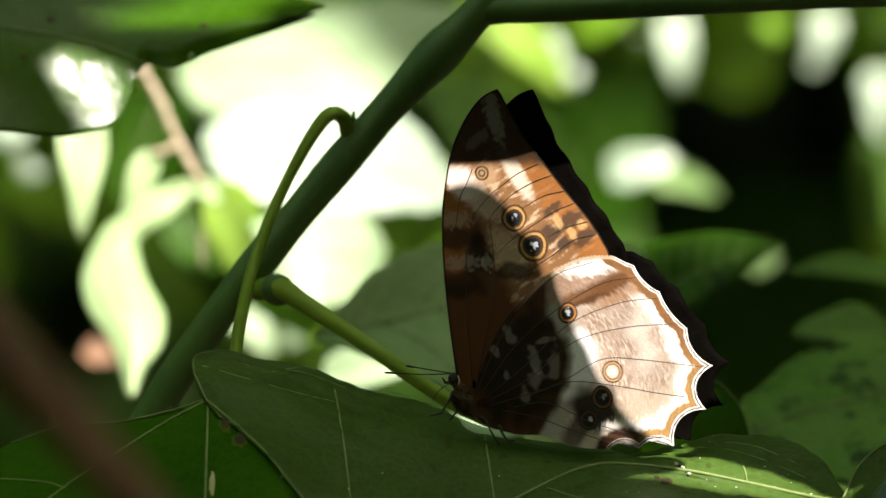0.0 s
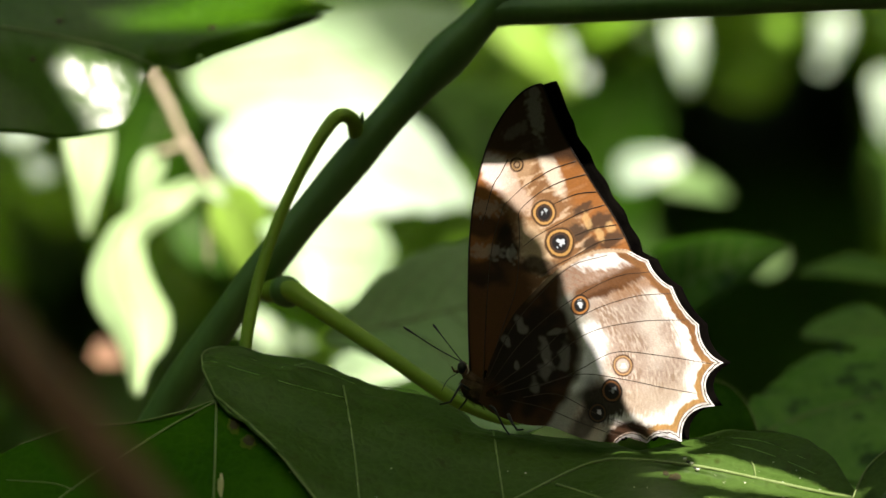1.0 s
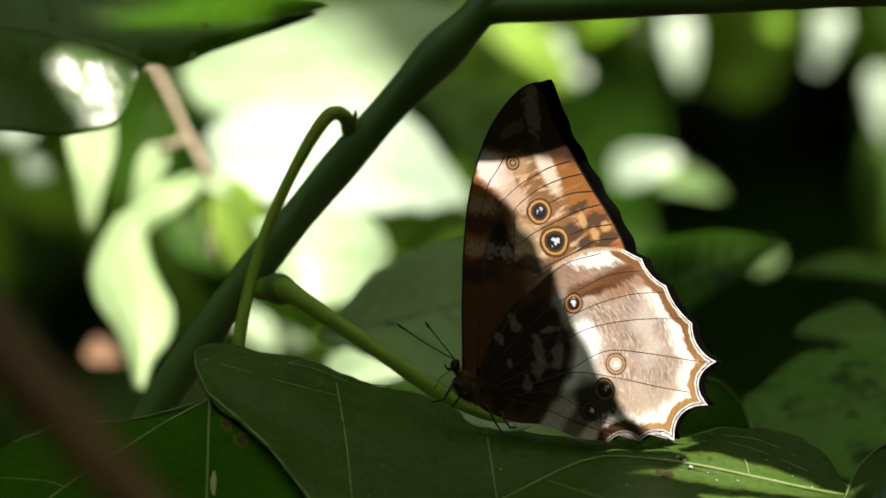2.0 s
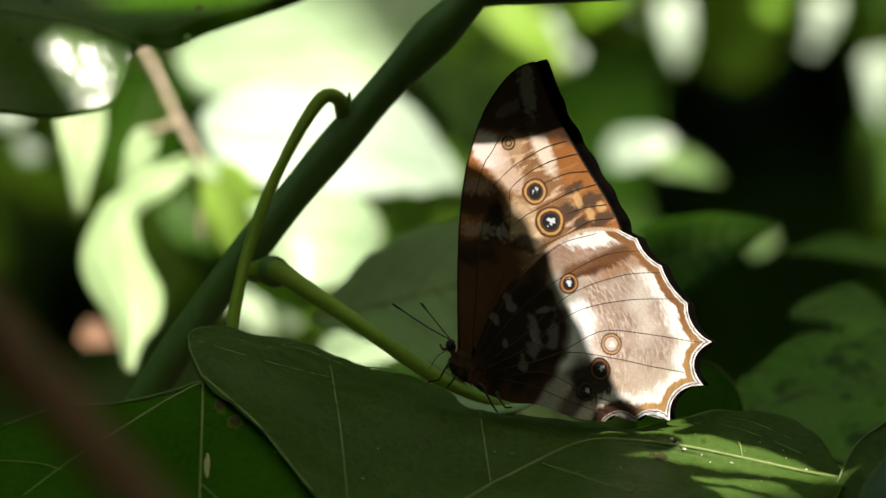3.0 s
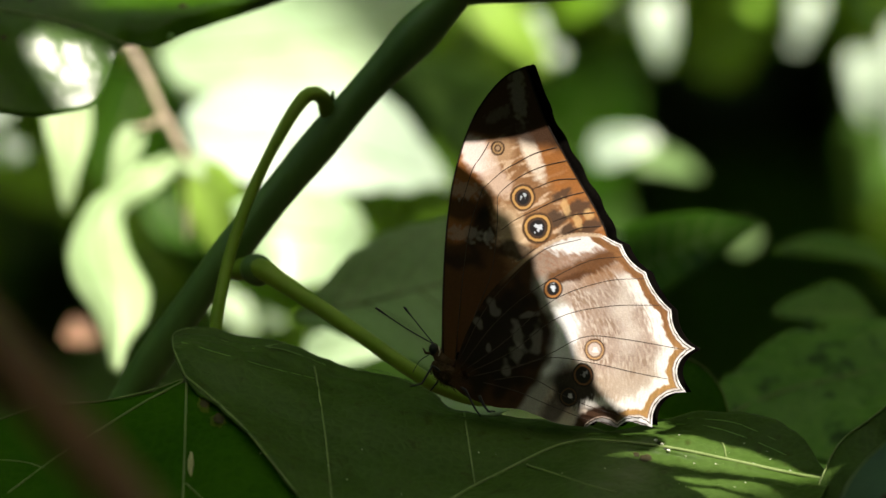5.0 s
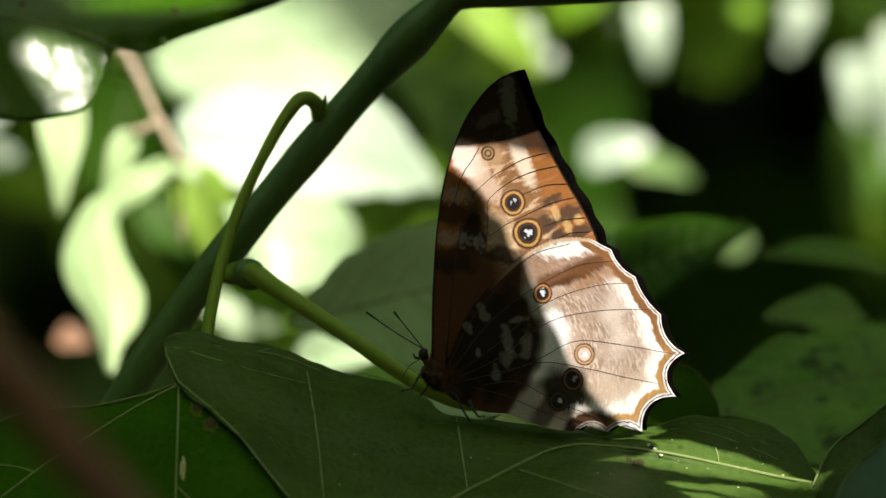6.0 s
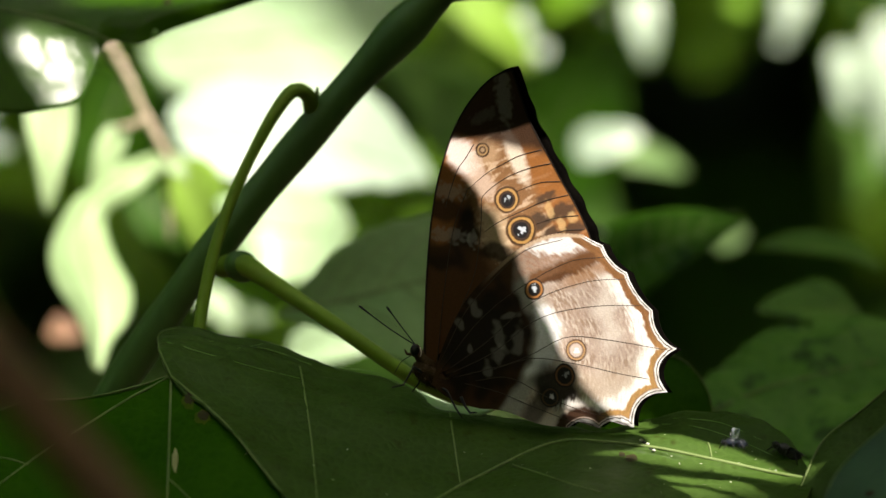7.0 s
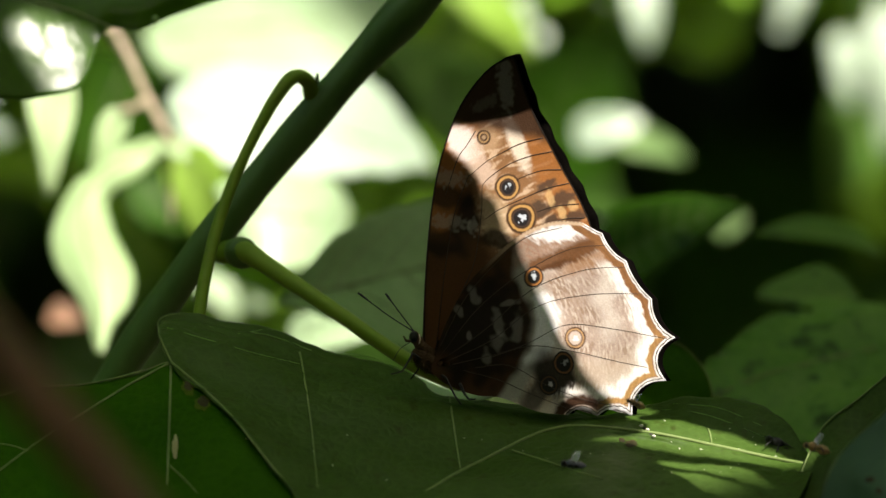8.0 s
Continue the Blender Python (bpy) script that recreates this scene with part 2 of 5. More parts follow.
        out.append(np.array(at(u, v, d)) + np.array((0, -0.35, 0.9)) * lift)
    return np.array(out)


# ---- the setting: forest floor and the thicket round about ----
def build_ground():
    bm = bmesh.new()
    n, size = 90, 40.0
    rnd = np.linspace(-1, 1, n)
    xs = np.sign(rnd) * np.abs(rnd) ** 3 * size
    vs = [[bm.verts.new((x, y, 0.05 * noise.noise((x * 1.7, y * 1.7, 0)) + 0.02 * noise.noise((x * 7, y * 7, 3)))) for x in xs] for y in xs]
    for i in range(n - 1):
        for j in range(n - 1):
            bm.faces.new((vs[i][j], vs[i][j + 1], vs[i + 1][j + 1], vs[i + 1][j]))
    tagged(link("ground", bm, M_SOIL), "dark brown forest floor of damp soil and litter", "ground", kind="structure")


def build_backdrop():
    """A bank of dense growth that closes the view all round."""
    bm = bmesh.new()
    n = 96
    rows = []
    for k, (r, z) in enumerate(((4.4, -0.1), (4.5, 0.8), (4.6, 1.6), (4.9, 2.3))):
        rows.append([bm.verts.new(((r + 0.15 * noise.noise((i * 0.5, k, 0))) * math.cos(2 * math.pi * i / n), (r + 0.15 * noise.noise((i * 0.5, k, 0))) * math.sin(2 * math.pi * i / n), z + 0.15 * noise.noise((i * 0.7, k, 5)))) for i in range(n)])
    for a, b in zip(rows, rows[1:]):
        for i in range(n):
            bm.faces.new((a[i], a[(i + 1) % n], b[(i + 1) % n], b[i]))
    tagged(link("backdrop", bm, M_BANK), "dark bank of dense forest growth", "backdrop", kind="structure")


def scatter(name, count, place, size, material, label, category, seed, open_to=None):
    """Many small leaves in one mesh. place(rnd): where a leaf hangs and which way it faces; open_to(p): places that stay empty."""
    rnd = random.Random(seed)
    verts, faces = [], []
    for _ in range(count):
        p, f = place(rnd)
        if p is None:
            continue
        ln = size * rnd.uniform(0.6, 1.3)
        wd = ln * rnd.uniform(0.35, 0.6)
        f = Vector(f).normalized()
        ax = Vector((rnd.uniform(-1, 1), rnd.uniform(-1, 1), rnd.uniform(-1.2, 0.4)))
        ax = (ax - f * ax.dot(f)).normalized()
        sd = ax.cross(f)
        if open_to and any(open_to(Vector(p) + ax * (s * ln) + sd * (b * wd / 2)) for s in (0, 0.25, 0.5, 0.75, 1) for b in (-1, 0, 1)):
            continue
        k = len(verts)
        for s, w in ((0, 0.03), (0.2, 0.7), (0.45, 1.0), (0.75, 0.65), (1, 0.02)):
            q = Vector(p) + ax * (s * ln) - f * (0.25 * ln * s * s)
            verts += [q - sd * (w * wd / 2) + f * (0.12 * w * wd), q, q + sd * (w * wd / 2) + f * (0.12 * w * wd)]
        for r in range(4):
            a = k + 3 * r
            faces += [(a, a + 1, a + 4, a + 3), (a + 1, a + 2, a + 5, a + 4)]
    me = bpy.data.meshes.new(name)
    me.from_pydata(verts, [], faces)
    me.materials.append(material)
    me.polygons.foreach_set("use_smooth", [True] * len(me.polygons))
    return tagged(new(name, me), label, category, kind="stuff")


HOLLOWS = [(38.5, -5, 3), (43, -7, 5), (48, -6, 4), (-60, -5, 6), (50, 14, 5), (56, 9, 4), (38, 19, 3)]   # dark gaps that run deep into the bushes
SHADY = HOLLOWS + [(32.17, 10.08, 9), (45.5, -3.25, 9), (51.33, 20.08, 9), (42.17, -9.92, 10), (-61, -9, 11), (-45, -20, 8), (37.17, 20.92, 6), (53, -4.92, 10)]


def hollow(p):
    """Whether a place lies in one of the dark hollows of the undergrowth."""
    k = 750 / (750 + p[1] * 1000)
    u, v = p[0] * 1000 * k, (p[2] - HIGH) * 1000 * k
    return p[1] > 0 and any(math.hypot(u - a, v - b) < r for a, b, r in HOLLOWS)


def build_thicket():
    """The undergrowth that closes the place all round, and unseen tree crowns added over it to dim the sky."""
    def ring(rnd):
        a = rnd.uniform(0, 2 * math.pi)
        r = rnd.uniform(2.4, 4.2)
        p = (r * math.cos(a), r * math.sin(a), rnd.uniform(0, 2.2))
        return p, (-math.cos(a) + rnd.uniform(-0.7, 0.7), -math.sin(a) + rnd.uniform(-0.7, 0.7), rnd.uniform(0, 1.2))
    scatter("undergrowth", 16000, ring, 0.26, M_LEAF_FAR, "dense dark green undergrowth leaves round the clearing", "undergrowth", 5, hollow)

    def behind(rnd):
        y = rnd.uniform(0.75, 2.3)
        p = (rnd.uniform(-0.5, 0.5) * (1 + y), y, 0.7 + rnd.uniform(-0.5, 0.5) * (1 + y))
        return p, (rnd.uniform(-0.8, 0.8), -1, rnd.uniform(-0.2, 1.0))

    def crown(rnd):
        return (rnd.uniform(-2.6, 2.6), rnd.uniform(0.7, 4.2), rnd.uniform(1.7, 2.4)), (rnd.uniform(-0.5, 0.5), rnd.uniform(-0.5, 0.5), 1)
    # crown added above the view to keep skylight off the background
    scatter("tree_crown", 6500, crown, 0.24, M_LEAF_FAR, "green tree crown added out of view to close off the sky over the thicket", "canopy", 6)
    def roof(rnd):
        p = Vector((rnd.uniform(-2.8, 2.8), rnd.uniform(-3.6, 0.9), rnd.uniform(2.1, 3.0)))
        q = p - SUN * (p.y / SUN.y)
        if -0.75 < q.x < 1.2 and -1.1 < q.z - HIGH < 1.65:
            return None, None
        return p, (rnd.uniform(-0.5, 0.5), rnd.uniform(-0.5, 0.5), 1)
    # second crown added overhead, left open along the sun's path
    scatter("tree_crown", 850, roof, 0.26, M_LEAF_CROWN, "green tree crown added out of view overhead to dim and green the skylight", "canopy", 7)
    scatter("bush_leaves", 1500, behind, 0.13, M_LEAF_FAR, "dim green leaves of bushes deep in the shade", "bush", 8, hollow)


# ---- the shrub: stem, stalks, leaves ----
def build_stem():
    ob = thing("shrub_stem", at(*(-15.33, 23.67, 25)), "thick dark green shrub stem rising aslant with a side branch", "stem")
    o = np.array(ob.location)
    path = spline([at(*(-62.5, -49.92, 34)), at(*(-51.3, -32.42, 30)), at(*(-41.6, -16.58, 28)), at(*(-30.33, -0.75, 25)), at(*(-14.92, 18, 25)), at(*(-5.33, 28.83, 25)), at(*(4.25, 38.83, 25)), at(*(10.08, 45.92, 25)), at(*(18.83, 57.58, 24))], 90)
    rr = 0.0027 + 0.00012 * np.sin(np.arange(90) * 0.5) + 0.0006 * np.exp(-((np.arange(90) - 68) / 3.0) ** 2)
    part("main_stem", tube(bmesh.new(), path - o, rr, 20), M_STEM, ob)
    side = spline([at(*(4, 38.58, 25)), at(*(8, 39, 24)), at(*(14.67, 39.08, 22)), at(*(34.67, 39.92, 20)), at(*(65.33, 40.92, 18)), at(*(80.5, 40.08, 18))], 50)
    part("side_branch", tube(bmesh.new(), side - o, np.linspace(0.0023, 0.0015, 50), 14), M_STEM, ob)
    rnd = random.Random(3)
    for k in range(14):
        q = path[rnd.randrange(8, 82)] - o + np.array((rnd.uniform(-1, 1), -1, rnd.uniform(-1, 1))) * 0.0019
        part("bud_scar", ball(bmesh.new(), q, [rnd.uniform(0.0002, 0.0005)] * 3, None, 8, 6), M_STEM, ob)
    part("thorn", tube(bmesh.new(), [np.array(at(*(-15, 22.08, 23))) - o, np.array(at(*(-14.5, 23, 22))) - o, np.array(at(*(-14.42, 24, 22))) - o], [0.0005, 0.0004, 0.0002], 8), M_STEM, ob)
    return ob


def build_stalks():
    ob = thing("leaf_stalk", at(*(-16.17, 21.75, 22)), "thin curved green leaf stalk hooked out of the stem", "leaf stalk")
    o = np.array(ob.location)
    path = spline([at(*(-15.33, 20.75, 24)), at(*(-15.83, 22.75, 22)), at(*(-17.33, 23.58, 20)), at(*(-19, 22.58, 19)), at(*(-22, 18, 18)), at(*(-26.17, 9.67, 17)), at(*(-29.33, 0.92, 15)), at(*(-31.08, -6.58, 13)), at(*(-32.08, -13.25, 11)), at(*(-32.83, -17.42, 9))], 60)
    part("stalk", tube(bmesh.new(), path - o, np.concatenate([np.linspace(0.00125, 0.00085, 20), np.linspace(0.00085, 0.001, 40)]), 12), M_PETIOLE, ob)
    two = thing("leaf_stalk", at(*(-24.5, -2.83, 20)), "green leaf stalk with a swollen base joined to the stem", "leaf stalk")
    o = np.array(two.location)
    path = spline([at(*(-28.67, -2.42, 24)), at(*(-25.33, -2.25, 20)), at(*(-22, -4.25, 18)), at(*(-12, -10.92, 14)), at(*(-2, -17.83, 13)), at(*(3.83, -20.92, 15)), at(*(9.67, -22.92, 17))], 50)
    rr = np.interp(np.arange(50), [0, 4, 7, 10, 20, 49], [0.0017, 0.0018, 0.0016, 0.0014, 0.0012, 0.0011])
    part("stalk", tube(bmesh.new(), path - o, rr, 14), M_PETIOLE, two)
    part("swollen_base", ball(bmesh.new(), np.array(at(*(-25.67, -2.42, 21))) - o, (0.0027, 0.0023, 0.0024), Matrix.Rotation(radians(25), 4, 'Y'), 20, 14), M_STEM, two, "dark green swollen joint")


def lofted(name, label, curves, material, n=120, m=44, thick=0.00035, ripple=0.0005, pleat=0.0):
    """A large leaf lofted over its edges and middle, a little uneven."""
    g = rails(curves, n, m)
    for i in range(n):
        for j in range(m):
            q = Vector(g[i, j])
            g[i, j, 2] += ripple * noise.noise(q * 90) + ripple * 0.5 * noise.noise(q * 240) + ripple * 0.2 * noise.noise(q * 600)
            if pleat:
                g[i, j, 2] += pleat * math.sin(j * 0.85 + 2 * noise.noise(q * 60)) * max(0.0, 1 - i / n / 0.55) * max(0.0, 1 - j / m / 0.6)
    o = g[n // 2, m // 2].copy()
    ob = thing(name, o, label, "leaf")
    part("blade", sheet(bmesh.new(), g - o, thick), material, ob)
    return ob, g, o


def vein(ob, g, o, uv, r0, r1, name="vein", n=40, lift=0.00024):
    p = on(g, uv, n, lift)
    k = np.ones(7) / 7
    for c in (1,):
        s = np.concatenate([[p[0, c]] * 3, p[:, c], [p[-1, c]] * 3])
        p[:, c] = np.convolve(s, k, 'valid')
    return part(name, tube(bmesh.new(), p - o, np.linspace(r0, r1, n), 7), M_VEIN, ob)


def blot(ob, g, o, u, v, a, b, material, name="decay_spot", seed=0, lift=0.0003):
    """A flat, ragged spot on a leaf."""
    rnd = random.Random(seed)
    bm = bmesh.new()
    rim = []
    for k in range(18):
        t = 2 * math.pi * k / 18
        r = rnd.uniform(0.75, 1.1)
        rim.append((u + a * r * math.cos(t), v + b * r * math.sin(t)))
    p = np.array([on(g, [q, (q[0] + 0.01, q[1])], 2, lift)[0] for q in rim]) - o
    mid = bm.verts.new(p.mean(0) + np.array((0, -0.0001, 0.0002)))
    vs = [bm.verts.new(q) for q in p]
    for k in range(18):
        bm.faces.new((mid, vs[k], vs[(k + 1) % 18]))
    part(name, bm, material, ob)


def build_main_leaf():
    far = [(-38.08, -12.92, 8), (-37.42, -11.58, 9), (-33.67, -11.08, 10), (-28.67, -11.58, 11), (-20.33, -13.67, 12), (-12, -17, 12), (-2, -19.42, 10), (3, -22.25, 9), (7, -23.42, 9), (12.17, -23.92, 9), (22.17, -25.33, 8), (28.83, -25.42, 7), (35.5, -24.25, 7), (42.17, -23.42, 6), (48.83, -24.5, 4), (54.67, -27.42, 0), (59, -32.58, -8)]
    crease = [(-38, -13.17, 7), (-37, -12.58, 7), (-33.25, -12.58, 8), (-27.83, -13.25, 8), (-19.92, -15.58, 8), (-11.58, -18.92, 7), (-2, -21.08, 5), (3, -23.25, 4), (7, -24.08, 3), (12.17, -24.58, 3), (22.17, -25.92, 2), (28, -26.08, 1), (33.83, -26.33, 0), (38.83, -26.67, -1), (44.25, -28.42, -2), (51.33, -31, -5), (59, -32.75, -9)]
    mid = [(-38, -13.42, 5), (-36.58, -14.25, 2), (-29.5, -17, 1), (-18.67, -20.75, -1), (-7, -24.08, -2), (5.5, -27, -3), (18, -28.75, -4), (24.67, -27.83, -4), (34.67, -28.75, -5), (43.83, -30.58, -6), (53, -32.58, -8), (59, -33.42, -10)]
    groove = [(-38, -13.58, 4), (-36.42, -15.75, 0), (-30.75, -19.92, -3), (-22, -24.92, -7), (-12, -29.92, -11), (1.33, -34.08, -13), (14.67, -34.08, -12), (24.67, -31.17, -9), (34.67, -31.17, -8), (43.83, -32.58, -9), (53, -33.92, -10), (59, -33.75, -11)]
    near = [(-38, -13.92, 3), (-36.25, -18, -4), (-30.25, -23.08, -10), (-26.5, -26.83, -15), (-23.67, -30.42, -19), (-19.17, -36, -25), (-12, -43.25, -32), (5.5, -47.42, -38), (26.33, -47.42, -38), (43, -44.92, -32), (54.67, -39.92, -22), (59, -34.08, -12)]
    ob, g, o = lofted("broad_leaf", "broad dark green leaf carrying the butterfly, pale veins", [far, crease, mid, groove, near], M_LEAF, 150, 56, ripple=0.0009, pleat=0.00022)
    vein(ob, g, o, [(58.67, -33.58), (53, -32.58), (43.83, -30.58), (34.67, -28.75), (24.67, -27.75), (20.5, -28.08), (16.33, -29.58), (9.67, -32.92), (6.33, -34.58), (1.33, -37.58)], 0.00032, 0.0002, "midrib", 70, 0.00022)
    for uv in ([(-17, -16.92), (-16.58, -19.08), (-16.33, -20.75), (-15.33, -27.42), (-14.33, -37.42)], [(5.08, -23.58), (5.75, -28.25), (6.67, -34.25)], [(14.25, -31.42), (18.83, -32.83), (23, -34.25), (27.58, -35.58)],
               [(43.17, -28.17), (43.5, -29.08), (43.75, -30.42)]):
        vein(ob, g, o, uv, 0.00017, 0.0001)
    for uv in ([(-36.58, -13.25), (-29.5, -15.33), (-22, -17.42), (-17, -18.58)], [(-32, -12.58), (-27.83, -13.75), (-22, -14.25), (-15.33, -16.58)], [(-26.17, -14.25), (-22, -13.5), (-19.92, -13.75)],
               [(-12, -17), (-7, -17.58), (-2, -19.58)], 
               [(36.33, -25.33), (42.17, -25.92), (48.83, -28.25), (54.67, -30.92)], [(38, -24.5), (44.67, -25.08), (51.33, -27.83)]):
        vein(ob, g, o, uv, 0.00010, 0.00006, "fine_vein", 30, 0.00018).data.materials[0] = M_LEAF_BACK
    vein(ob, g, o, [(-36, -18.33), (-30.25, -23.17), (-26.5, -26.92), (-23.67, -30.5), (-19.33, -35.92)], 0.0002, 0.00015, "leaf_edge")
    vein(ob, g, o, [(-37.92, -12.42), (-37.67, -14.5), (-36.58, -17), (-36, -18.42)], 0.00013, 0.00015, "leaf_edge")
    vein(ob, g, o, [(-37.92, -12.42), (-37.3, -11.75), (-36.0, -11.35), (-34.6, -11.25)], 0.0001, 0.00006, "leaf_edge")
    # the curled rim behind the legs; its pale colour imitates light through the leaf
    rim = spline([at(*(-4.08, -19.25, 10)), at(*(0.08, -21.33, 9)), at(*(3.83, -23, 8)), at(*(7, -23.67, 8)), at(*(10.08, -23.25, 8)), at(*(12.58, -22.58, 10))], 24)
    end = np.sin(np.linspace(0.05, np.pi - 0.05, 24))[:, None] ** 0.6
    curl = np.stack([rim + end * np.array((0, -0.0014, -0.0006)), rim + end * np.array((0, -0.0008, 0.0001)), rim + end * np.array((0, 0.0004, 0.0005)), rim + end * np.array((0, 0.0018, 0.0007)), rim + end * np.array((0, 0.0030, 0.0010))], 1)
    part("curled_rim", sheet(bmesh.new(), curl - o, 0.00025), M_LEAF_DROOP, ob, "curled leaf rim, light through it put in as pale green")
    blot(ob, g, o, *(31.83, -30.42), 1.0, 0.6, M_SPOT, seed=3)
    blot(ob, g, o, *(30.5, -29.92), 0.5, 0.4, M_SPOT, seed=4)
    rnd = random.Random(12)
    for _ in range(60):
        u, v = rnd.uniform(-35, 45), rnd.uniform(-36, -26)
        if rnd.random() < 0.5:
            u, v = rnd.uniform(34, 54), rnd.uniform(-36, -28)
        q = on(g, [(u, v), (u + 0.01, v)], 2, 0.0001)[0]
        if abs(sight(q)[1] - v) > 0.3:
            continue
        r = rnd.uniform(0.00005, 0.00013)
        part("speck", ball(bmesh.new(), q - o, (r * 1.5, r, r), None, 6, 4), M_FLUFF, ob)
    fluff = np.array([on(g, [(33.33, -28.08), (33.5, -28.08)], 2, 0.0003)[0], on(g, [(35.17, -29.25), (35.33, -29.25)], 2, 0.0003)[0]])
    for k in range(5):
        q = fluff[0] + (fluff[1] - fluff[0]) * k / 4 + np.array((0, -0.0002, rnd.uniform(-0.0002, 0.0003)))
        part("crumb", ball(bmesh.new(), q - o, (0.00032, 0.0002, 0.00022), None, 7, 5), (M_FLUFF, M_BLACK)[k % 2], ob)
    return ob, g, o


def build_left_leaf():
    far = [(-72, -29.92, -8), (-65.33, -25.33, -6), (-57, -22.58, -4), (-48.67, -22, -3), (-41.17, -20.33, -3), (-36, -18.58, -2.5), (-29.5, -18.92, 4)]
    mid = [(-72.83, -34.92, -14), (-65.33, -34.08, -14), (-55.33, -32.42, -14), (-45.33, -29.92, -13), (-34.5, -27.42, -14), (-28.67, -26.75, -12.7), (-20.75, -27.25, -7.5)]
    near = [(-73.67, -44.92, -24), (-65.33, -46.58, -26), (-52.83, -47.42, -27), (-38.67, -46.58, -28), (-25.33, -43.25, -29.5), (-15.33, -40.75, -27.5), (-7, -39.92, -20)]
    ob, g, o = lofted("heart_shaped_leaf", "green heart-shaped leaf with pale veins and brown spots", [far, mid, near], M_LEAF_FRESH)
    vein(ob, g, o, [(-36, -18.83), (-36.17, -24.92), (-36.58, -37.42)], 0.0002, 0.00014)
    vein(ob, g, o, [(-36.17, -18.92), (-42, -22), (-47.83, -25.58), (-55.33, -30.33), (-62.83, -35.92)], 0.0002, 0.00012)
    vein(ob, g, o, [(-57, -31.92), (-60.33, -30.92), (-67, -30.42)], 0.00012, 0.00008)
    vein(ob, g, o, [(-36.17, -34.08), (-33.67, -36.42), (-32, -38.25)], 0.00012, 0.00008)
    vein(ob, g, o, [(-65.17, -25.25), (-57, -22.58), (-48.67, -22), (-41.17, -20.33), (-36.17, -18.67)], 0.00013, 0.00013, "leaf_edge")
    for q, a, b, k in (((-33.4, -22.4), 0.75, 1.0, 1), ((-31.3, -24.9), 0.85, 0.8, 2)):
        blot(ob, g, o, *q, a * 1.5, b * 1.5, M_HALO, "yellowed_halo", seed=k + 30)
        blot(ob, g, o, *q, a, b, M_SPOT, seed=k, lift=0.0006)
    blot(ob, g, o, *(-35.42, -31.42), 0.45, 1.9, M_TEAR, "torn_spot", seed=5)
    return ob


def build_top_leaf():
    far = [(-70.33, 44.25, 50), (-57, 45.92, 54), (-40.33, 44.25, 58), (-25.33, 40.5, 56), (-18.67, 39.25, 54)]
    mid = [(-71.17, 33.42, 40), (-58.67, 33, 43), (-50.33, 33.83, 46), (-37.83, 36.33, 48), (-22, 38.25, 49)]
    near = [(-70.33, 20.92, 36.5), (-65.33, 20.83, 36.5), (-57.83, 20.33, 37.5), (-51, 21.25, 39.5), (-48.25, 24.25, 41.5), (-46.83, 28.42, 43.5), (-44.92, 30.75, 45.5), (-41.17, 30.25, 45.5), (-37.83, 31.58, 46.5), (-30.33, 34.42, 48.5), (-23.25, 36.92, 50.5), (-19.92, 38.25, 51.5)]
    ob, g, o = lofted("overhanging_leaf", "glossy dark green leaf hanging over the stem, one patch sunlit", [far, mid, near], M_LEAF_GLOSSY, ripple=0.0005)
    for k, q in enumerate(((-36.58, 36.25), (-63, 31.58), (-59.08, 37.25))):
        blot(ob, g, o, *q, 0.6, 0.4, M_SPOT, seed=20 + k)
    vein(ob, g, o, [(-44.92, 30.58), (-52, 33.42), (-62, 35.5), (-70.33, 36.75)], 0.0003, 0.0002, "midrib")
    part("drip", ball(bmesh.new(), np.array(at(*(-38.33, 31.92, 39))) - o, (0.0006, 0.0006, 0.0007)), M_LEAF_BACK, ob)


def build_right_leaves():
    far = [(77, -14, -3), (72, -18.6, -4), (68, -22, -5), (64.8, -24.6, -6), (61.4, -27, -8), (59.25, -29.5, -9), (57.58, -33.25, -11), (55.92, -37.42, -13)]
    near = [(86, -20, -12), (79, -25.5, -14), (73, -29.92, -16), (71.33, -32.42, -18), (68, -34.92, -20), (65.5, -37.42, -22), (63.42, -40.75, -24), (59.67, -46.58, -26)]
    mid = [(81, -17.5, -6), (75.5, -22, -7.5), (70.5, -26.17, -9), (68, -28.67, -10), (64.67, -31.17, -13), (62.17, -33.67, -15), (60.5, -37.42, -16), (58, -42, -18)]
    ob, g, o = lofted("rim_leaf", "green leaf with a pale rim beside the broad leaf", [far, mid, near], M_LEAF, 60, 24)
    vein(ob, g, o, [(76, -14.9), (72, -18.6), (68, -22), (64.8, -24.6), (61.4, -27.08), (59.42, -29.42), (57.75, -33.08), (56.17, -37.08)], 0.00014, 0.00014, "leaf_edge")
    far = [(78, -18.5, -30), (71.33, -24.2, -30), (68, -27.2, -30), (64.9, -29.92, -30), (62, -33.25, -31), (60.5, -36.58, -32), (59.25, -43.25, -34)]
    mid = [(84, -24, -36), (75.5, -29.92, -36), (73, -32.42, -36), (70.08, -34.08, -37), (67.17, -36.58, -38), (65.5, -39.92, -38), (63.83, -45.75, -40)]
    near = [(90, -29.5, -42), (81.33, -34.92, -42), (78.83, -37.42, -42), (76.33, -39.08, -43), (73, -41.58, -44), (70.5, -44.92, -44), (68, -49.92, -46)]
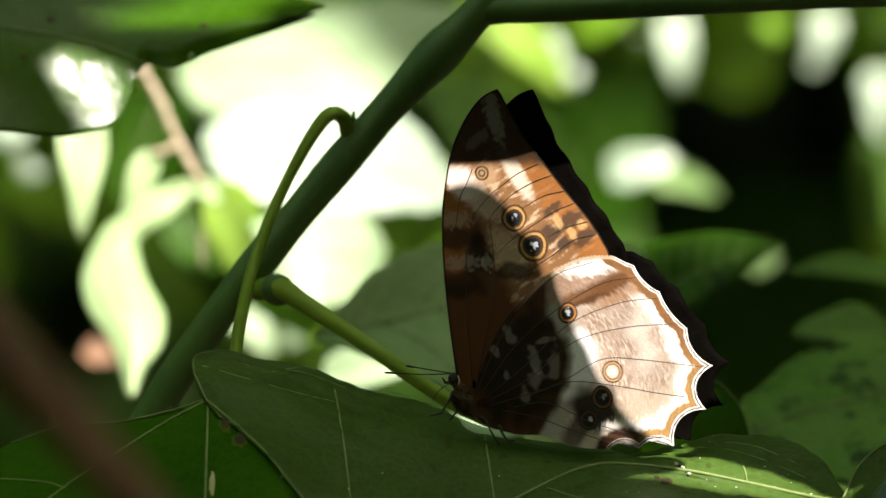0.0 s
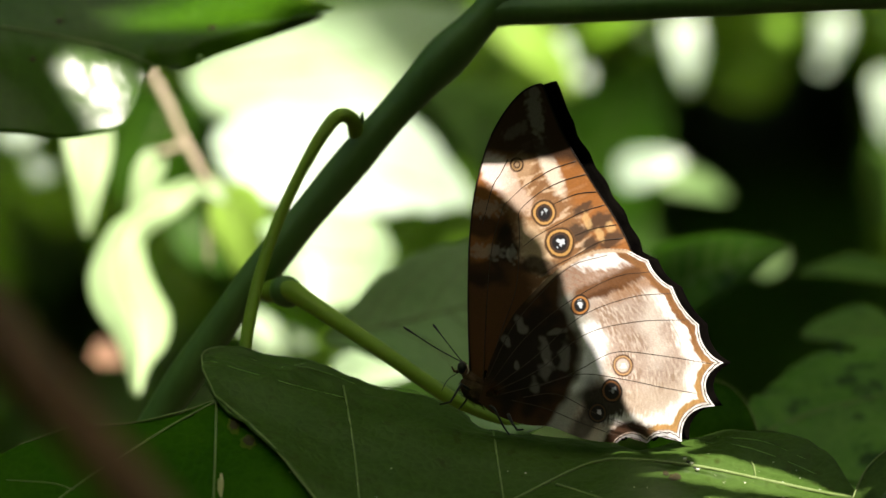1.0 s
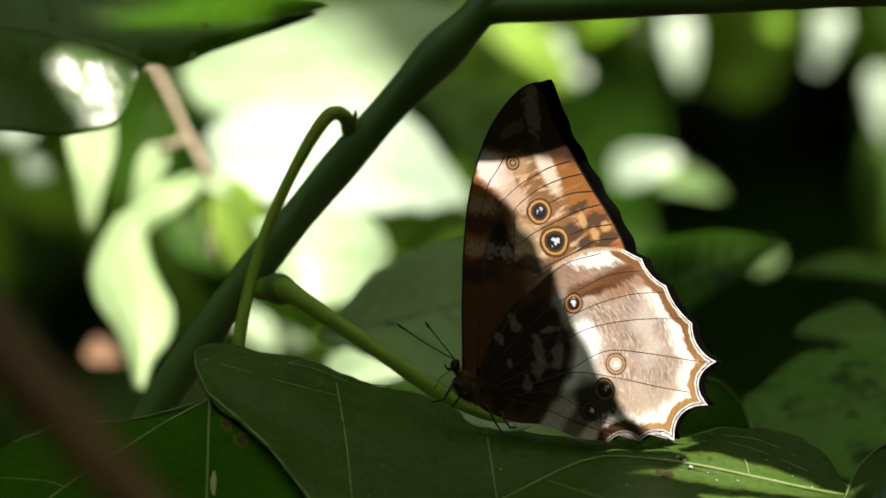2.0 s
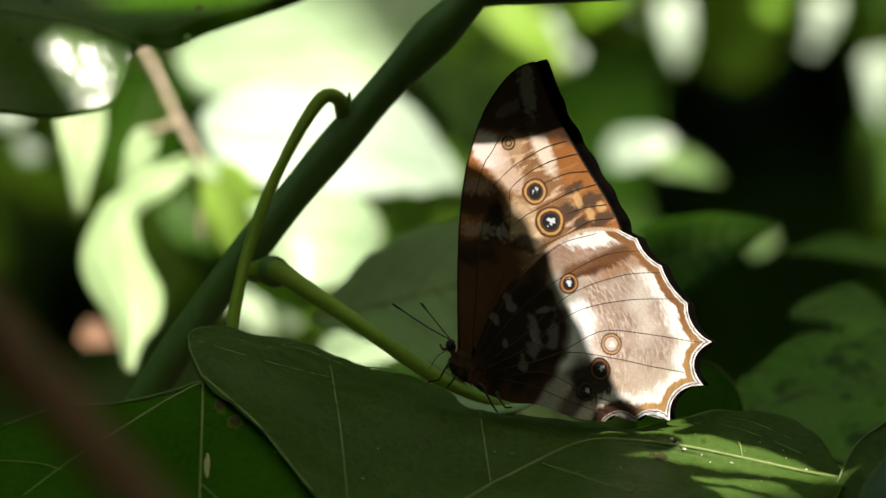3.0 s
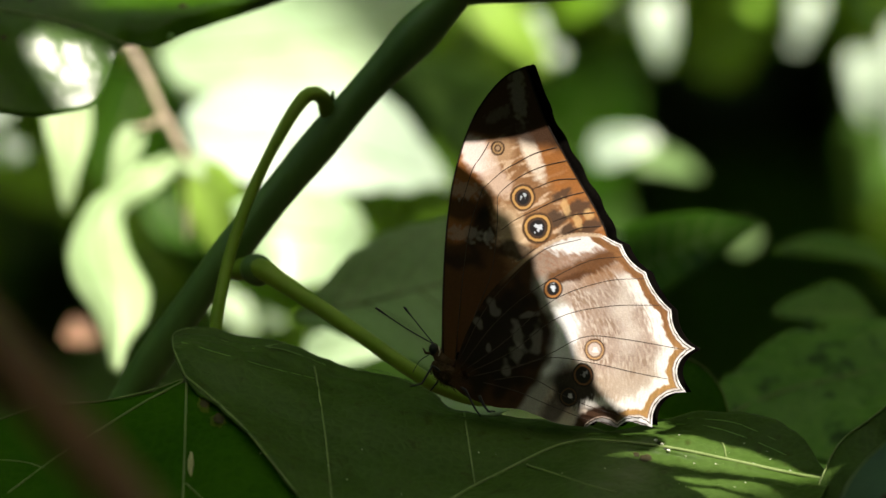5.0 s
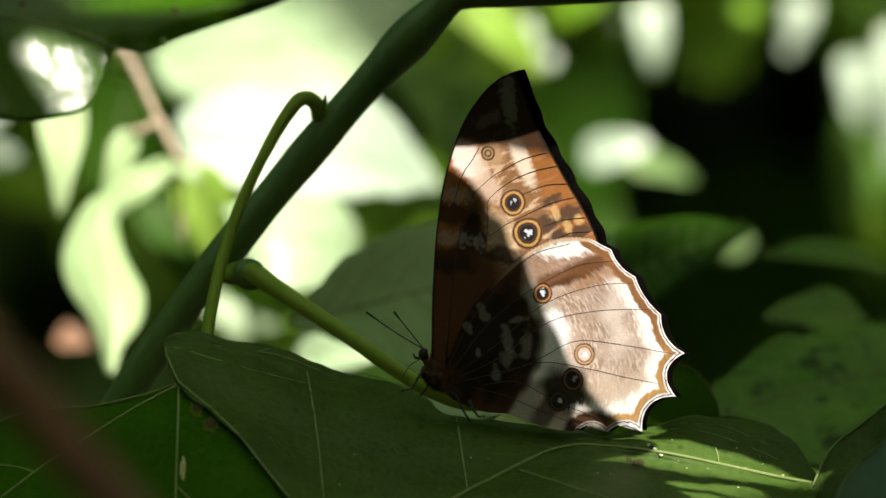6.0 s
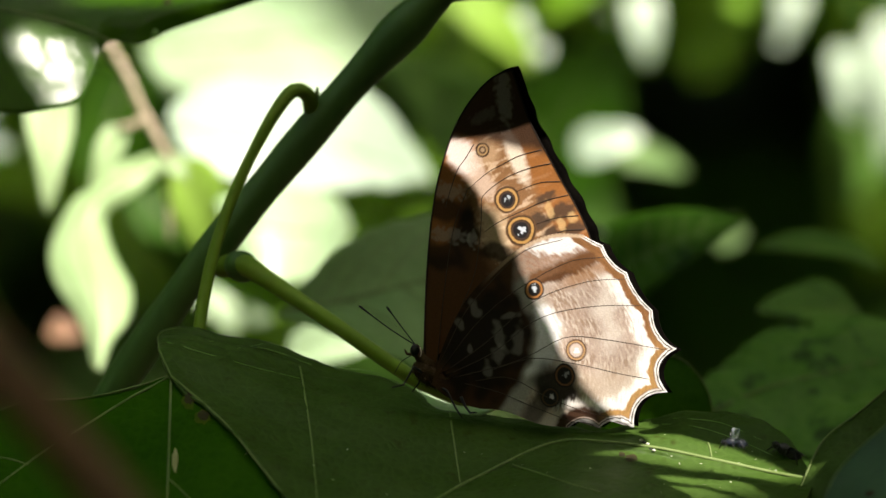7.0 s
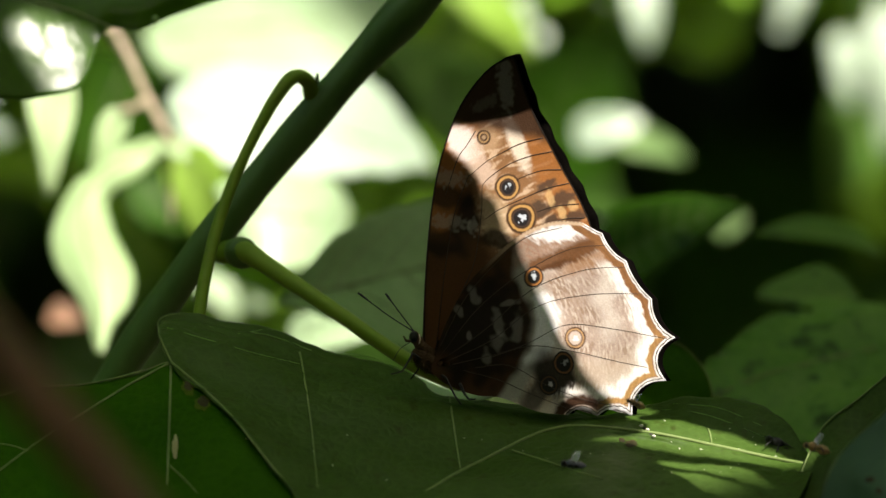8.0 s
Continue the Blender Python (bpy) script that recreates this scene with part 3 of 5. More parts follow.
    ob, g, o = lofted("blue_green_leaf", "dark blue-green leaf with a rounded edge", [far, mid, near], surface("leaf_blue_green", (0.018, 0.055, 0.026), (0.030, 0.08, 0.036), 0.5, 40, 700, 0.2, 0.15, 0.4, 0.0, spots=((0.03, 0.03, 0.015), 0.68, 160)), 60, 24)
    vein(ob, g, o, [(77, -19.4), (71.33, -24.3), (68, -27.3), (64.9, -30.0), (62.1, -33.3), (60.6, -36.6)], 0.0001, 0.0001, "leaf_edge")
    blot(ob, g, o, 67.1, -36.2, 0.8, 0.5, M_SPOT, seed=41)
    blot(ob, g, o, 68.4, -37.9, 0.6, 0.5, M_SPOT, seed=42)
    a = [(26.33, -14.92, 34), (27.17, -21.58, 30), (28, -29.92, 26)]
    b = [(33, -15.33, 33), (35.08, -21.58, 27), (36.33, -29.92, 24)]
    c = [(36.75, -15.42, 32), (39.83, -16.58, 32), (42.58, -19.75, 31), (43.92, -23.67, 30), (44.17, -29.92, 28)]
    ob, g, o = lofted("small_leaf", "dark green leaf with a thin pale rim behind the butterfly", [a, b, c], M_LEAF_FRESH, 40, 24)
    vein(ob, g, o, [(37, -15.5), (39.83, -16.67), (42.5, -19.75), (43.83, -23.58), (44.08, -28.25)], 0.00014, 0.00014, "leaf_edge")
    far = [(45.5, -17.42, 75), (51.33, -12.42, 78), (58, -10.58, 80), (65.5, -9.92, 82), (73, -12.42, 82)]
    mid = [(41.33, -20.75, 62), (48.83, -19.92, 64), (57.17, -19.08, 66), (66.33, -18.25, 68), (76.33, -19.92, 68)]
    near = [(38, -29.08, 50), (45.5, -30.75, 50), (57.17, -30.75, 50), (68, -29.92, 50), (78, -28.25, 52)]
    ob, g, o = lofted("mottled_leaf", "large dark green leaf with darker blotches in the shade", [far, mid, near], M_LEAF_MOTTLED, 70, 36, ripple=0.002)
    vein(ob, g, o, [(42.17, -24.92), (51.33, -20.75), (68, -16.58)], 0.0003, 0.0002, "midrib")


def build_back_leaves():
    top = [(-19.92, -8.92, 74), (-18.25, -7, 74), (-15.33, -3.92, 76), (-10.33, 0.92, 80), (-3.67, 4, 84), (2.17, 5.92, 88), (9.67, 7.42, 92), (18.83, 6.75, 94), (28.42, 2.58, 95)]
    mid = [(-19.83, -9.17, 73), (-17.42, -8.83, 73), (-13.67, -8.25, 74), (-7.83, -7, 76), (-1.17, -5.33, 79), (4.67, -3.92, 82), (11.33, -2, 86), (19.67, 0.25, 90), (28.5, 2.42, 94)]
    low = [(-19.75, -9.42, 72), (-16.58, -10.58, 70), (-12.42, -12.58, 68), (-6.17, -14.75, 66), (0.5, -17.42, 66), (7.17, -17.42, 68), (13.83, -14.08, 74), (21.33, -7.42, 82), (28.58, 2.25, 93)]
    ob, g, o = lofted("grey_green_leaf", "large matt grey-green leaf behind the stem", [top, mid, low], M_LEAF_BACK, 80, 40, ripple=0.0012)
    vein(ob, g, o, [(-19.67, -9.17), (-13.67, -8.25), (-1.17, -5.33), (11.33, -2), (28, 2.42)], 0.0004, 0.0002, "midrib")
    for q in ([(-12, -7.83), (-8.67, -3.25), (-3.67, 1.33), (-0.33, 3.42)], [(-5.33, -6.17), (-1.17, -0.75), (3.83, 4.25)], [(-15.33, -8.67), (-13.25, -5.75), (-10.33, -1.17)], [(-10.33, -7.42), (-3.67, -10.75), (1.33, -15.75)], [(-2, -5.5), (3.83, -9.92), (8, -14.92)]):
        vein(ob, g, o, q, 0.0002, 0.0001, "side_vein")
    leaf("shaded_leaf", at(*(25.5, -4.92, 110)), at(*(49, 4.42, 100)), 0.019, (0.1, -1, 0.8), M_LEAF_DIM, "pointed green leaf in the shade behind the butterfly", 0.08, 0.3, seed=2)
    leaf("shaded_leaf", at(*(68, -1.58, 130)), at(*(49.67, 0.08, 120)), 0.010, (0.1, -0.7, 1), M_LEAF_MOTTLED, "narrow green leaf lying level in the shade", 0.1, 0.3, seed=3)
    leaf("shaded_leaf", at(*(65.33, -8.67, 100)), at(*(50.08, -9.08, 90)), 0.012, (0, -1, 0.9), M_LEAF_MOTTLED, "small rounded green leaf in the shade", 0.05, 0.3, seed=6, full=0.6)
    rnd = random.Random(17)

    def lit(base, tip, width, seed, label, veins=True, mat=M_LEAF_SUNLIT, full=0.5, tilt=(0, 0), sag=0.12):
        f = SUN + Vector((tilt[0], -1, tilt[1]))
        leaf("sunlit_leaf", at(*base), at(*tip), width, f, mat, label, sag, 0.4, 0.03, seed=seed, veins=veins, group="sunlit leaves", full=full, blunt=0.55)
    deep = "pale green leaf in full sun deep behind the stem"
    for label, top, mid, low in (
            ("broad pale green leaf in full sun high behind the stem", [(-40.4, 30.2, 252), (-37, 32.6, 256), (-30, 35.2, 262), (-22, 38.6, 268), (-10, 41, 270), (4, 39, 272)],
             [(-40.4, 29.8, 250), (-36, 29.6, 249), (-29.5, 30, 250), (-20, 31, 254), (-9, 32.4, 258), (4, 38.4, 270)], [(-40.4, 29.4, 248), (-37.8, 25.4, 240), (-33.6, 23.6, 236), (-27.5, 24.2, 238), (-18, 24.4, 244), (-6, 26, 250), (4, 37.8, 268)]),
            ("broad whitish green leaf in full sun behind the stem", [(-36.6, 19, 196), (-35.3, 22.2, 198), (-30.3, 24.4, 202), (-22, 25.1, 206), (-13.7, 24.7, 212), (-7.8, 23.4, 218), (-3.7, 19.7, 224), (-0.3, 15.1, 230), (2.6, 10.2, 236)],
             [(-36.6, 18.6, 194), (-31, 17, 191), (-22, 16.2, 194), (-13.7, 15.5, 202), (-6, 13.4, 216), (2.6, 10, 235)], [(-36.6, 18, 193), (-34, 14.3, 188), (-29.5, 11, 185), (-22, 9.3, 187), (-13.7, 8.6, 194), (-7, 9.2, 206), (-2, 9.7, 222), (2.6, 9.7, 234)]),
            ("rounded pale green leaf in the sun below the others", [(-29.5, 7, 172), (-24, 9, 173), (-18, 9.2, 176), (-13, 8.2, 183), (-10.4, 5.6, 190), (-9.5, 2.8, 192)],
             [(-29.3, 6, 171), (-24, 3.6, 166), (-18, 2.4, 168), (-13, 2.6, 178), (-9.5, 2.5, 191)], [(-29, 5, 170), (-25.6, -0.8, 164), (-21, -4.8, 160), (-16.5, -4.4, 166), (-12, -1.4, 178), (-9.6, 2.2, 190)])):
        ob, g, o = lofted("sunlit_leaf", label, [top, mid, low], M_LEAF_GLARE if "whitish" in label else M_LEAF_SUNLIT, 60, 28, ripple=0.001)
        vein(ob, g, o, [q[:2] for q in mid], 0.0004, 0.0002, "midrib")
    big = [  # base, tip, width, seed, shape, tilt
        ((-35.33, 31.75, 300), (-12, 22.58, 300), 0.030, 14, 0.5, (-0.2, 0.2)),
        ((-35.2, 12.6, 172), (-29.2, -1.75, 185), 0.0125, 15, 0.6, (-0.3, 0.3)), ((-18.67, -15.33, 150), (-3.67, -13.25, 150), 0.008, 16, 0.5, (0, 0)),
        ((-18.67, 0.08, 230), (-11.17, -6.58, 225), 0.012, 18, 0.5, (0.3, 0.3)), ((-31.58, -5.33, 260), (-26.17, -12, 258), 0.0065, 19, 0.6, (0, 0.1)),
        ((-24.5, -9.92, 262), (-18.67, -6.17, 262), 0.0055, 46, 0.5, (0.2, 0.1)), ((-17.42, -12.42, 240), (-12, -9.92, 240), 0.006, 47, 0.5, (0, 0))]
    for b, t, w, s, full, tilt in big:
        lit(b, t, w, s, deep, True, M_LEAF_LIME if s == 15 else M_LEAF_SUNLIT, full, tilt)
    lit((0.5, -22, 150), (6.33, -22.08, 150), 0.0035, 45, deep, False)
    spots = [  # lit leaves among the dark ones, sun glare put into their colour
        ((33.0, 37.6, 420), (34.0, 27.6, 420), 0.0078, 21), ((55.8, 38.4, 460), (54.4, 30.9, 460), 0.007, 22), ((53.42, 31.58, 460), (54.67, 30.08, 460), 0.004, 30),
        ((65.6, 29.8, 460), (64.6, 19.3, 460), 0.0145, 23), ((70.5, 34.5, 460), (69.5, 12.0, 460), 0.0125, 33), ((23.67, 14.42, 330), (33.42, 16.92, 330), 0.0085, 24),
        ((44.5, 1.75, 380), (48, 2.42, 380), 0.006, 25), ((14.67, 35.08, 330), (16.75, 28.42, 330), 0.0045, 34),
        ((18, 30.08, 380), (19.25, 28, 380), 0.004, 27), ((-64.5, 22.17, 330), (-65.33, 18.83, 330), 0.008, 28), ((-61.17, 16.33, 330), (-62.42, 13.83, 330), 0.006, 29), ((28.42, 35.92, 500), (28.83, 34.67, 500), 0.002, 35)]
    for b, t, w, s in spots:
        lit(b, t, w, s, "leaf catching a patch of sun, its glare put into the pale colour", False, M_LEAF_BACK if s == 25 else M_LEAF_GLARE)
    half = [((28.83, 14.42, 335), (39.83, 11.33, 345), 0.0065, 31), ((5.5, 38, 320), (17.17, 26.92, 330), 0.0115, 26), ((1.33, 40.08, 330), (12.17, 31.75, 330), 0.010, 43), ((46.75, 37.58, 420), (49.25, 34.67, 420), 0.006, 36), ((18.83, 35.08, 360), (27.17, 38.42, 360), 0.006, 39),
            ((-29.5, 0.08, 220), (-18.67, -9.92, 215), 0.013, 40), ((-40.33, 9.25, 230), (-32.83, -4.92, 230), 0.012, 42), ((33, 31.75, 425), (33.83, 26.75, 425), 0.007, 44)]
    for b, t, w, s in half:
        # base green picked by how brightly each leaf should look lit
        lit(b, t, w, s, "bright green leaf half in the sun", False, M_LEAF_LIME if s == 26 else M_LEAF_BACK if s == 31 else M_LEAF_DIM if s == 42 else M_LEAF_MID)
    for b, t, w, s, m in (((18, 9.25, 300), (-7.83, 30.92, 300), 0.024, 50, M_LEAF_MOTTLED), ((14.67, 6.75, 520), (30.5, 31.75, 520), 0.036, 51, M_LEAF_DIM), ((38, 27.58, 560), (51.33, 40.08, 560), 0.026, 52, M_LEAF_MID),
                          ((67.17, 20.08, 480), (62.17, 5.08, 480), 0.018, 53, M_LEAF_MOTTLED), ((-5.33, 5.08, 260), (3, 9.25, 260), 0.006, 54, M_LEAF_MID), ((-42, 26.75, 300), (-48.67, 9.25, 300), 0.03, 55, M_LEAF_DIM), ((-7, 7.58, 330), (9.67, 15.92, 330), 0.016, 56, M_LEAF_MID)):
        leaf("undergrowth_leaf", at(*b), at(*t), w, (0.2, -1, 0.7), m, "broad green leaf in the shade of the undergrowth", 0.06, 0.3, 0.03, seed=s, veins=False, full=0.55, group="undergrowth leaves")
    # smaller leaves in the shade between them
    keep = [(*sight(np.array(at(*q[0])) * 0.5 + np.array(at(*q[1])) * 0.5), q[0][2], max(q[2] * 500, 4)) for q in big + spots + half]
    made = 0
    while made < 120:
        d = rnd.uniform(420, 760)
        u, v = rnd.uniform(-72, 72), rnd.uniform(-20, 44)
        if any(math.hypot(u - a, v - b) < r + 5 for a, b, r in SHADY) or any(d < e + 40 and math.hypot(u - a, v - b) < r * 1.0 + 6 for a, b, e, r in keep):
            continue
        a = rnd.uniform(0, 6.28)
        ln = rnd.uniform(9, 20)
        b, t = at(u - ln / 2 * math.cos(a), v - ln / 2 * math.sin(a), d), at(u + ln / 2 * math.cos(a), v + ln / 2 * math.sin(a), d + rnd.uniform(-15, 15))
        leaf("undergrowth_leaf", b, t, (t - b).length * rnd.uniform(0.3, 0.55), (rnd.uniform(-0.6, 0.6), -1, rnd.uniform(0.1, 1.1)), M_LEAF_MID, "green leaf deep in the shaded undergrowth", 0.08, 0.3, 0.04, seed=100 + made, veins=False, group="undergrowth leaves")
        made += 1


def build_swaying_twig():
    """The lit twig with hanging leaves, which sways."""
    ob = thing("hanging_twig", at(*(-45.33, 31.75, 150)), "pinkish brown twig with pale drooping young leaves", "twig")
    o = np.array(ob.location)
    part("twig", tube(bmesh.new(), spline([at(*(-45.2, 30.9, 146)), at(*(-44.3, 29.4, 148)), at(*(-42.3, 25.9, 149)), at(*(-40.3, 21.4, 150)), at(*(-38.3, 17.7, 150)), at(*(-37.0, 15.2, 150)), at(*(-35.6, 13.0, 152))], 24) - o, np.linspace(0.00095, 0.0007, 24) * (1 + 0.18 * np.sin(np.arange(24) * 1.9)), 10), M_TWIG, ob)
    part("side_twig", tube(bmesh.new(), spline([at(*(-39.7, 20.0, 150)), at(*(-41.6, 18.9, 150)), at(*(-43.6, 18.5, 150))], 10) - o, np.linspace(0.0008, 0.0005, 10), 8), M_TWIG, ob)
    part("shoot", tube(bmesh.new(), spline([at(*(-36.6, 14.4, 151)), at(*(-36.4, 9.25, 153)), at(*(-36.1, 1.75, 156))], 12) - o, 0.0004, 8), M_TWIG, ob)
    sun_face = tuple(SUN + Vector((0, -1, 0)))
    for b, t, w, s, sag, full in (((-53.9, 24.5, 152), (-54.1, 5.9, 148), 0.0088, 33, 0.06, 0.42),
                                  ((-43.6, 18.7, 151), (-47.9, 8.6, 149), 0.0050, 34, 0.08, 0.5), ((-36.9, 14.4, 151), (-33.4, 10.9, 150), 0.0042, 35, 0.02, 0.5)):
        g = blade(at(*b), at(*t), w, sun_face, sag, 0.55, 0.05, seed=s, full=full)
        lf = part("drooping_leaf", sheet(bmesh.new(), g - o, 0.0004), M_LEAF_DROOP, ob)
        part("midrib", tube(bmesh.new(), g[:, 5] - o + np.array((0, -0.0003, 0.0002)), np.linspace(0.0002, 0.00008, len(g)), 6), M_VEIN, lf)
    # the long leaf, bent over and hanging
    one = [(-38.0, 15.0, 152), (-41.2, 13.8, 151), (-44.1, 12.6, 148), (-47.4, 9.7, 146), (-50.3, 7.6, 143), (-52.8, 3.4, 140), (-53.9, -0.75, 136), (-52.8, -4.9, 132), (-49.9, -9.1, 128), (-48.25, -13.25, 125), (-47.2, -17.2, 121)]
    fold = [(-37.3, 14.0, 149), (-41.0, 11.4, 147), (-44.4, 9.4, 144), (-47.2, 7.0, 141), (-49.2, 3.4, 138), (-49.4, -0.3, 134), (-47.6, -4.9, 129), (-46.3, -10.4, 125), (-46.7, -17.2, 120)]
    two = [(-37.0, 13.0, 150), (-37.8, 11.75, 149), (-41.2, 8.8, 146), (-44.9, 6.3, 144), (-45.75, 4.7, 142), (-44.9, 0.9, 139), (-43.5, -2.0, 136), (-41.75, -5.75, 132), (-42.4, -9.9, 128), (-44.9, -13.25, 124), (-46.2, -17.2, 120)]
    g = rails([one, fold, two], 60, 17)
    lf = part("drooping_leaf", sheet(bmesh.new(), g - o, 0.0004), M_LEAF_DROOP, ob, "long bent leaf hanging down")
    part("midrib", tube(bmesh.new(), g[:, 8] - o + np.array((0, -0.0003, 0.0002)), np.linspace(0.0003, 0.0001, 60), 6), M_VEIN, lf)
    return ob


def build_foreground():
    ob = thing("red_stem", at(*(-57, -21.58, -230)), "reddish brown stem close in front of the leaves", "stem")
    o = np.array(ob.location)
    path = spline([at(*(-78.67, 5.08, -225)), at(*(-65.33, -12.42, -230)), at(*(-55.33, -24.08, -232)), at(*(-42.83, -39.08, -235)), at(*(-32, -54.92, -240))], 30)
    part("stem", tube(bmesh.new(), path - o, 0.0029, 12), M_RED_STEM, ob)
    for k in (7, 17, 25):
        part("node", ball(bmesh.new(), path[k] - o, (0.0031, 0.0031, 0.0022), None, 14, 10), M_RED_STEM, ob)
    leaf("dry_leaf", at(*(-53.83, -11.42, 240)), at(*(-49, -13.08, 240)), 0.0065, (0.2, -1, 0.8), M_DRY, "curled reddish brown dry leaf", 0.1, 0.3, seed=41, veins=False)


def build_shade():
    """Unseen leaf shapes added in the sun's path, cut so that their shadows fall on the butterfly and round it."""
    def added_shade_leaf(points, back, label):
        # outline follows the wanted edge of the shadow on the butterfly's plane
        rim = spline([(u, v) for u, v in points + points[:1]], 600)[:-1]
        c = rim.mean(0)
        off = Vector((c[0] / 1000, -0.0023, HIGH + c[1] / 1000)) + SUN * back
        ob = thing("added_shade_leaf", off, label, "leaf")
        bm = bmesh.new()
        front = [bm.verts.new(((q[0] - c[0]) / 1000, -0.0002, (q[1] - c[1]) / 1000)) for q in rim]
        rear = [bm.verts.new(((q[0] - c[0]) / 1000, 0.0002, (q[1] - c[1]) / 1000)) for q in rim]
        bm.faces.new(front)
        bm.faces.new(rear[::-1])
        for i in range(len(rim)):
            j = (i + 1) % len(rim)
            bm.faces.new((front[i], rear[i], rear[j], front[j]))
        bm.normal_update()
        bmesh.ops.triangulate(bm, faces=[f for f in bm.faces if len(f.verts) > 4])
        link("blade", bm, M_LEAF, ob, smooth=False)
        # stalk added only to tie the blocker to the canopy
        away = SUN * (0.8 - back)
        part("leaf_stalk", tube(bmesh.new(), [Vector((0, 0, 0)), away * 0.4, away], [0.0008, 0.0008, 0.0014], 7), M_PETIOLE, ob)
        part("midrib", tube(bmesh.new(), [Vector(((q[0] - c[0]) * 0.95 / 1000, -0.0005, (q[1] - c[1]) * 0.95 / 1000)) for q in (rim[0], c, rim[300])], 0.0006, 6), M_VEIN, ob)
    added_shade_leaf([(-40.33, 12.75), (-7, 13.4), (2.5, 15.2), (5.2, 15), (8.2, 12.9), (10.2, 10.5), (10.6, 8.8), (12.6, 7.4), (13.3, 5.6), (14.0, 3.2), (15.2, 0.92), (15.92, -1.75), (17.33, -4.92), (18.33, -7.67), (19.83, -9.92), (21.17, -13.25), (22.17, -15.17), (24, -16.25), (24.67, -18.67), (27.42, -21.42), (29.5, -23.42), (28.17, -24.58), (25.5, -22.08), (23.17, -20.75), (22.33, -22.58), (23.2, -24.4), (27, -24.5), (32.2, -25.6), (33.33, -29.8), (29.67, -33.08), (21.33, -35.08), (9.67, -35.42), (-32, -34.08), (-44.5, -13.25)], 0.105, "unseen leaf shape added to shade the butterfly")
    added_shade_leaf([(-0.33, 18.5), (4.5, 18.8), (8, 19.0), (11.83, 19.5), (16.83, 20.4), (26.33, 22.6), (30.5, 31.75), (18, 43.42), (-7, 49.25), (-40.33, 45.08), (-48.67, 28.42), (-32, 17.5)], 0.045, "unseen leaf shape added to shade the top of the forewing")
    added_shade_leaf([(-98.67, 72.58), (-40.33, 73.42), (9.67, 73.42), (30.5, 72.58), (34.67, 45.08), (28, 29), (18, 28), (6.33, 27), (-1, 22), (-1, 9.25), (3.83, 3.42), (8, -2.42), (12.17, -9.92), (14.67, -16.58), (16.33, -23.25), (20, -29.92), (24, -36), (25, -43), (25.5, -52), (30, -62), (46, -62), (54, -55), (57, -48), (60, -38), (63, -33.25), (78, -29.92), (81.33, -96.58), (-23.67, -104.92), (-98.67, -96.58), (-107, -4.92)], 0.35, "unseen very broad leaf shape added to shade the shrub")
    added_shade_leaf([(-57, 71.3), (-57, 102), (18, 103.5), (30.5, 71.3), (-18.5, 71.3), (-18.5, 80), (-19.5, 88), (-22, 93), (-27, 96), (-32, 95), (-34.5, 90.5), (-33, 85), (-31.5, 80), (-30.5, 71.3)], 0.42, "unseen notched leaf shape added to leave one patch sunlit")
    added_shade_leaf([(40.6, -12.5), (51.33, -11.58), (90, -13.25), (90, -52), (60, -43), (52.8, -42.6), (51, -37), (47.3, -30.4), (42.7, -27.6), (38.4, -25.8), (33.9, -25.9), (34.9, -22.8), (38.6, -20.2), (39, -17)], 0.12, "unseen leaf shape added to shade the end of the broad leaf")
    added_shade_leaf([(10, -36), (22, -36.2), (29, -37.4), (35.9, -40.3), (42.5, -41.3), (46.8, -43.1), (50, -47.5), (53, -44), (60, -40), (72, -45), (68, -62), (44.5, -63), (43.4, -54), (42.9, -48.7), (42.1, -44.7), (34.7, -44), (29.4, -44.9), (29.8, -49.7), (31, -57), (33, -64), (10, -64)], 0.14, "unseen lobed leaf shape added to shade the front of the broad leaf")
    added_shade_leaf([(53, 33.42), (61.33, 35.08), (69.67, 31.75), (71.33, 20.08), (68, 9.25), (59.67, 7.58), (53, 10.92), (51.33, 21.75)], 0.27, "unseen leaf shape added to shade the leaves behind the butterfly")


def build_tree():
    """An unseen tree added to carry the crowns over the clearing: trunk and limbs."""
    ob = thing("tree", (1.9, -2.1, 0), "unseen slender grey-brown tree added to carry the crowns over the clearing", "tree")
    o = np.array(ob.location)
    part("trunk", tube(bmesh.new(), spline([(1.9, -2.1, -0.05), (1.86, -2.0, 0.8), (1.75, -1.85, 1.7), (1.5, -1.6, 2.6)], 30) - o, np.linspace(0.07, 0.035, 30), 14), M_BARK, ob)
    for path, r in (([(1.8, -1.9, 1.4), (1.4, -1.7, 1.85), (1.15, -1.3, 2.1), (1.15, -0.9, 2.5)], 0.022), ([(1.7, -1.8, 1.9), (1.0, -1.7, 2.2), (0.2, -1.3, 2.0), (-0.1, -0.9, 1.7)], 0.02), ([(1.5, -1.6, 2.6), (1.5, -0.4, 2.7), (1.7, 1.2, 2.3), (1.2, 2.4, 2.1)], 0.03)):
        part("limb", tube(bmesh.new(), spline(path, 26) - o, np.linspace(r, r * 0.25, 26), 10), M_BARK, ob)


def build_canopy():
    """An unseen canopy added to let the sun fall in patches: leaves all over but for the gaps."""
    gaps = []
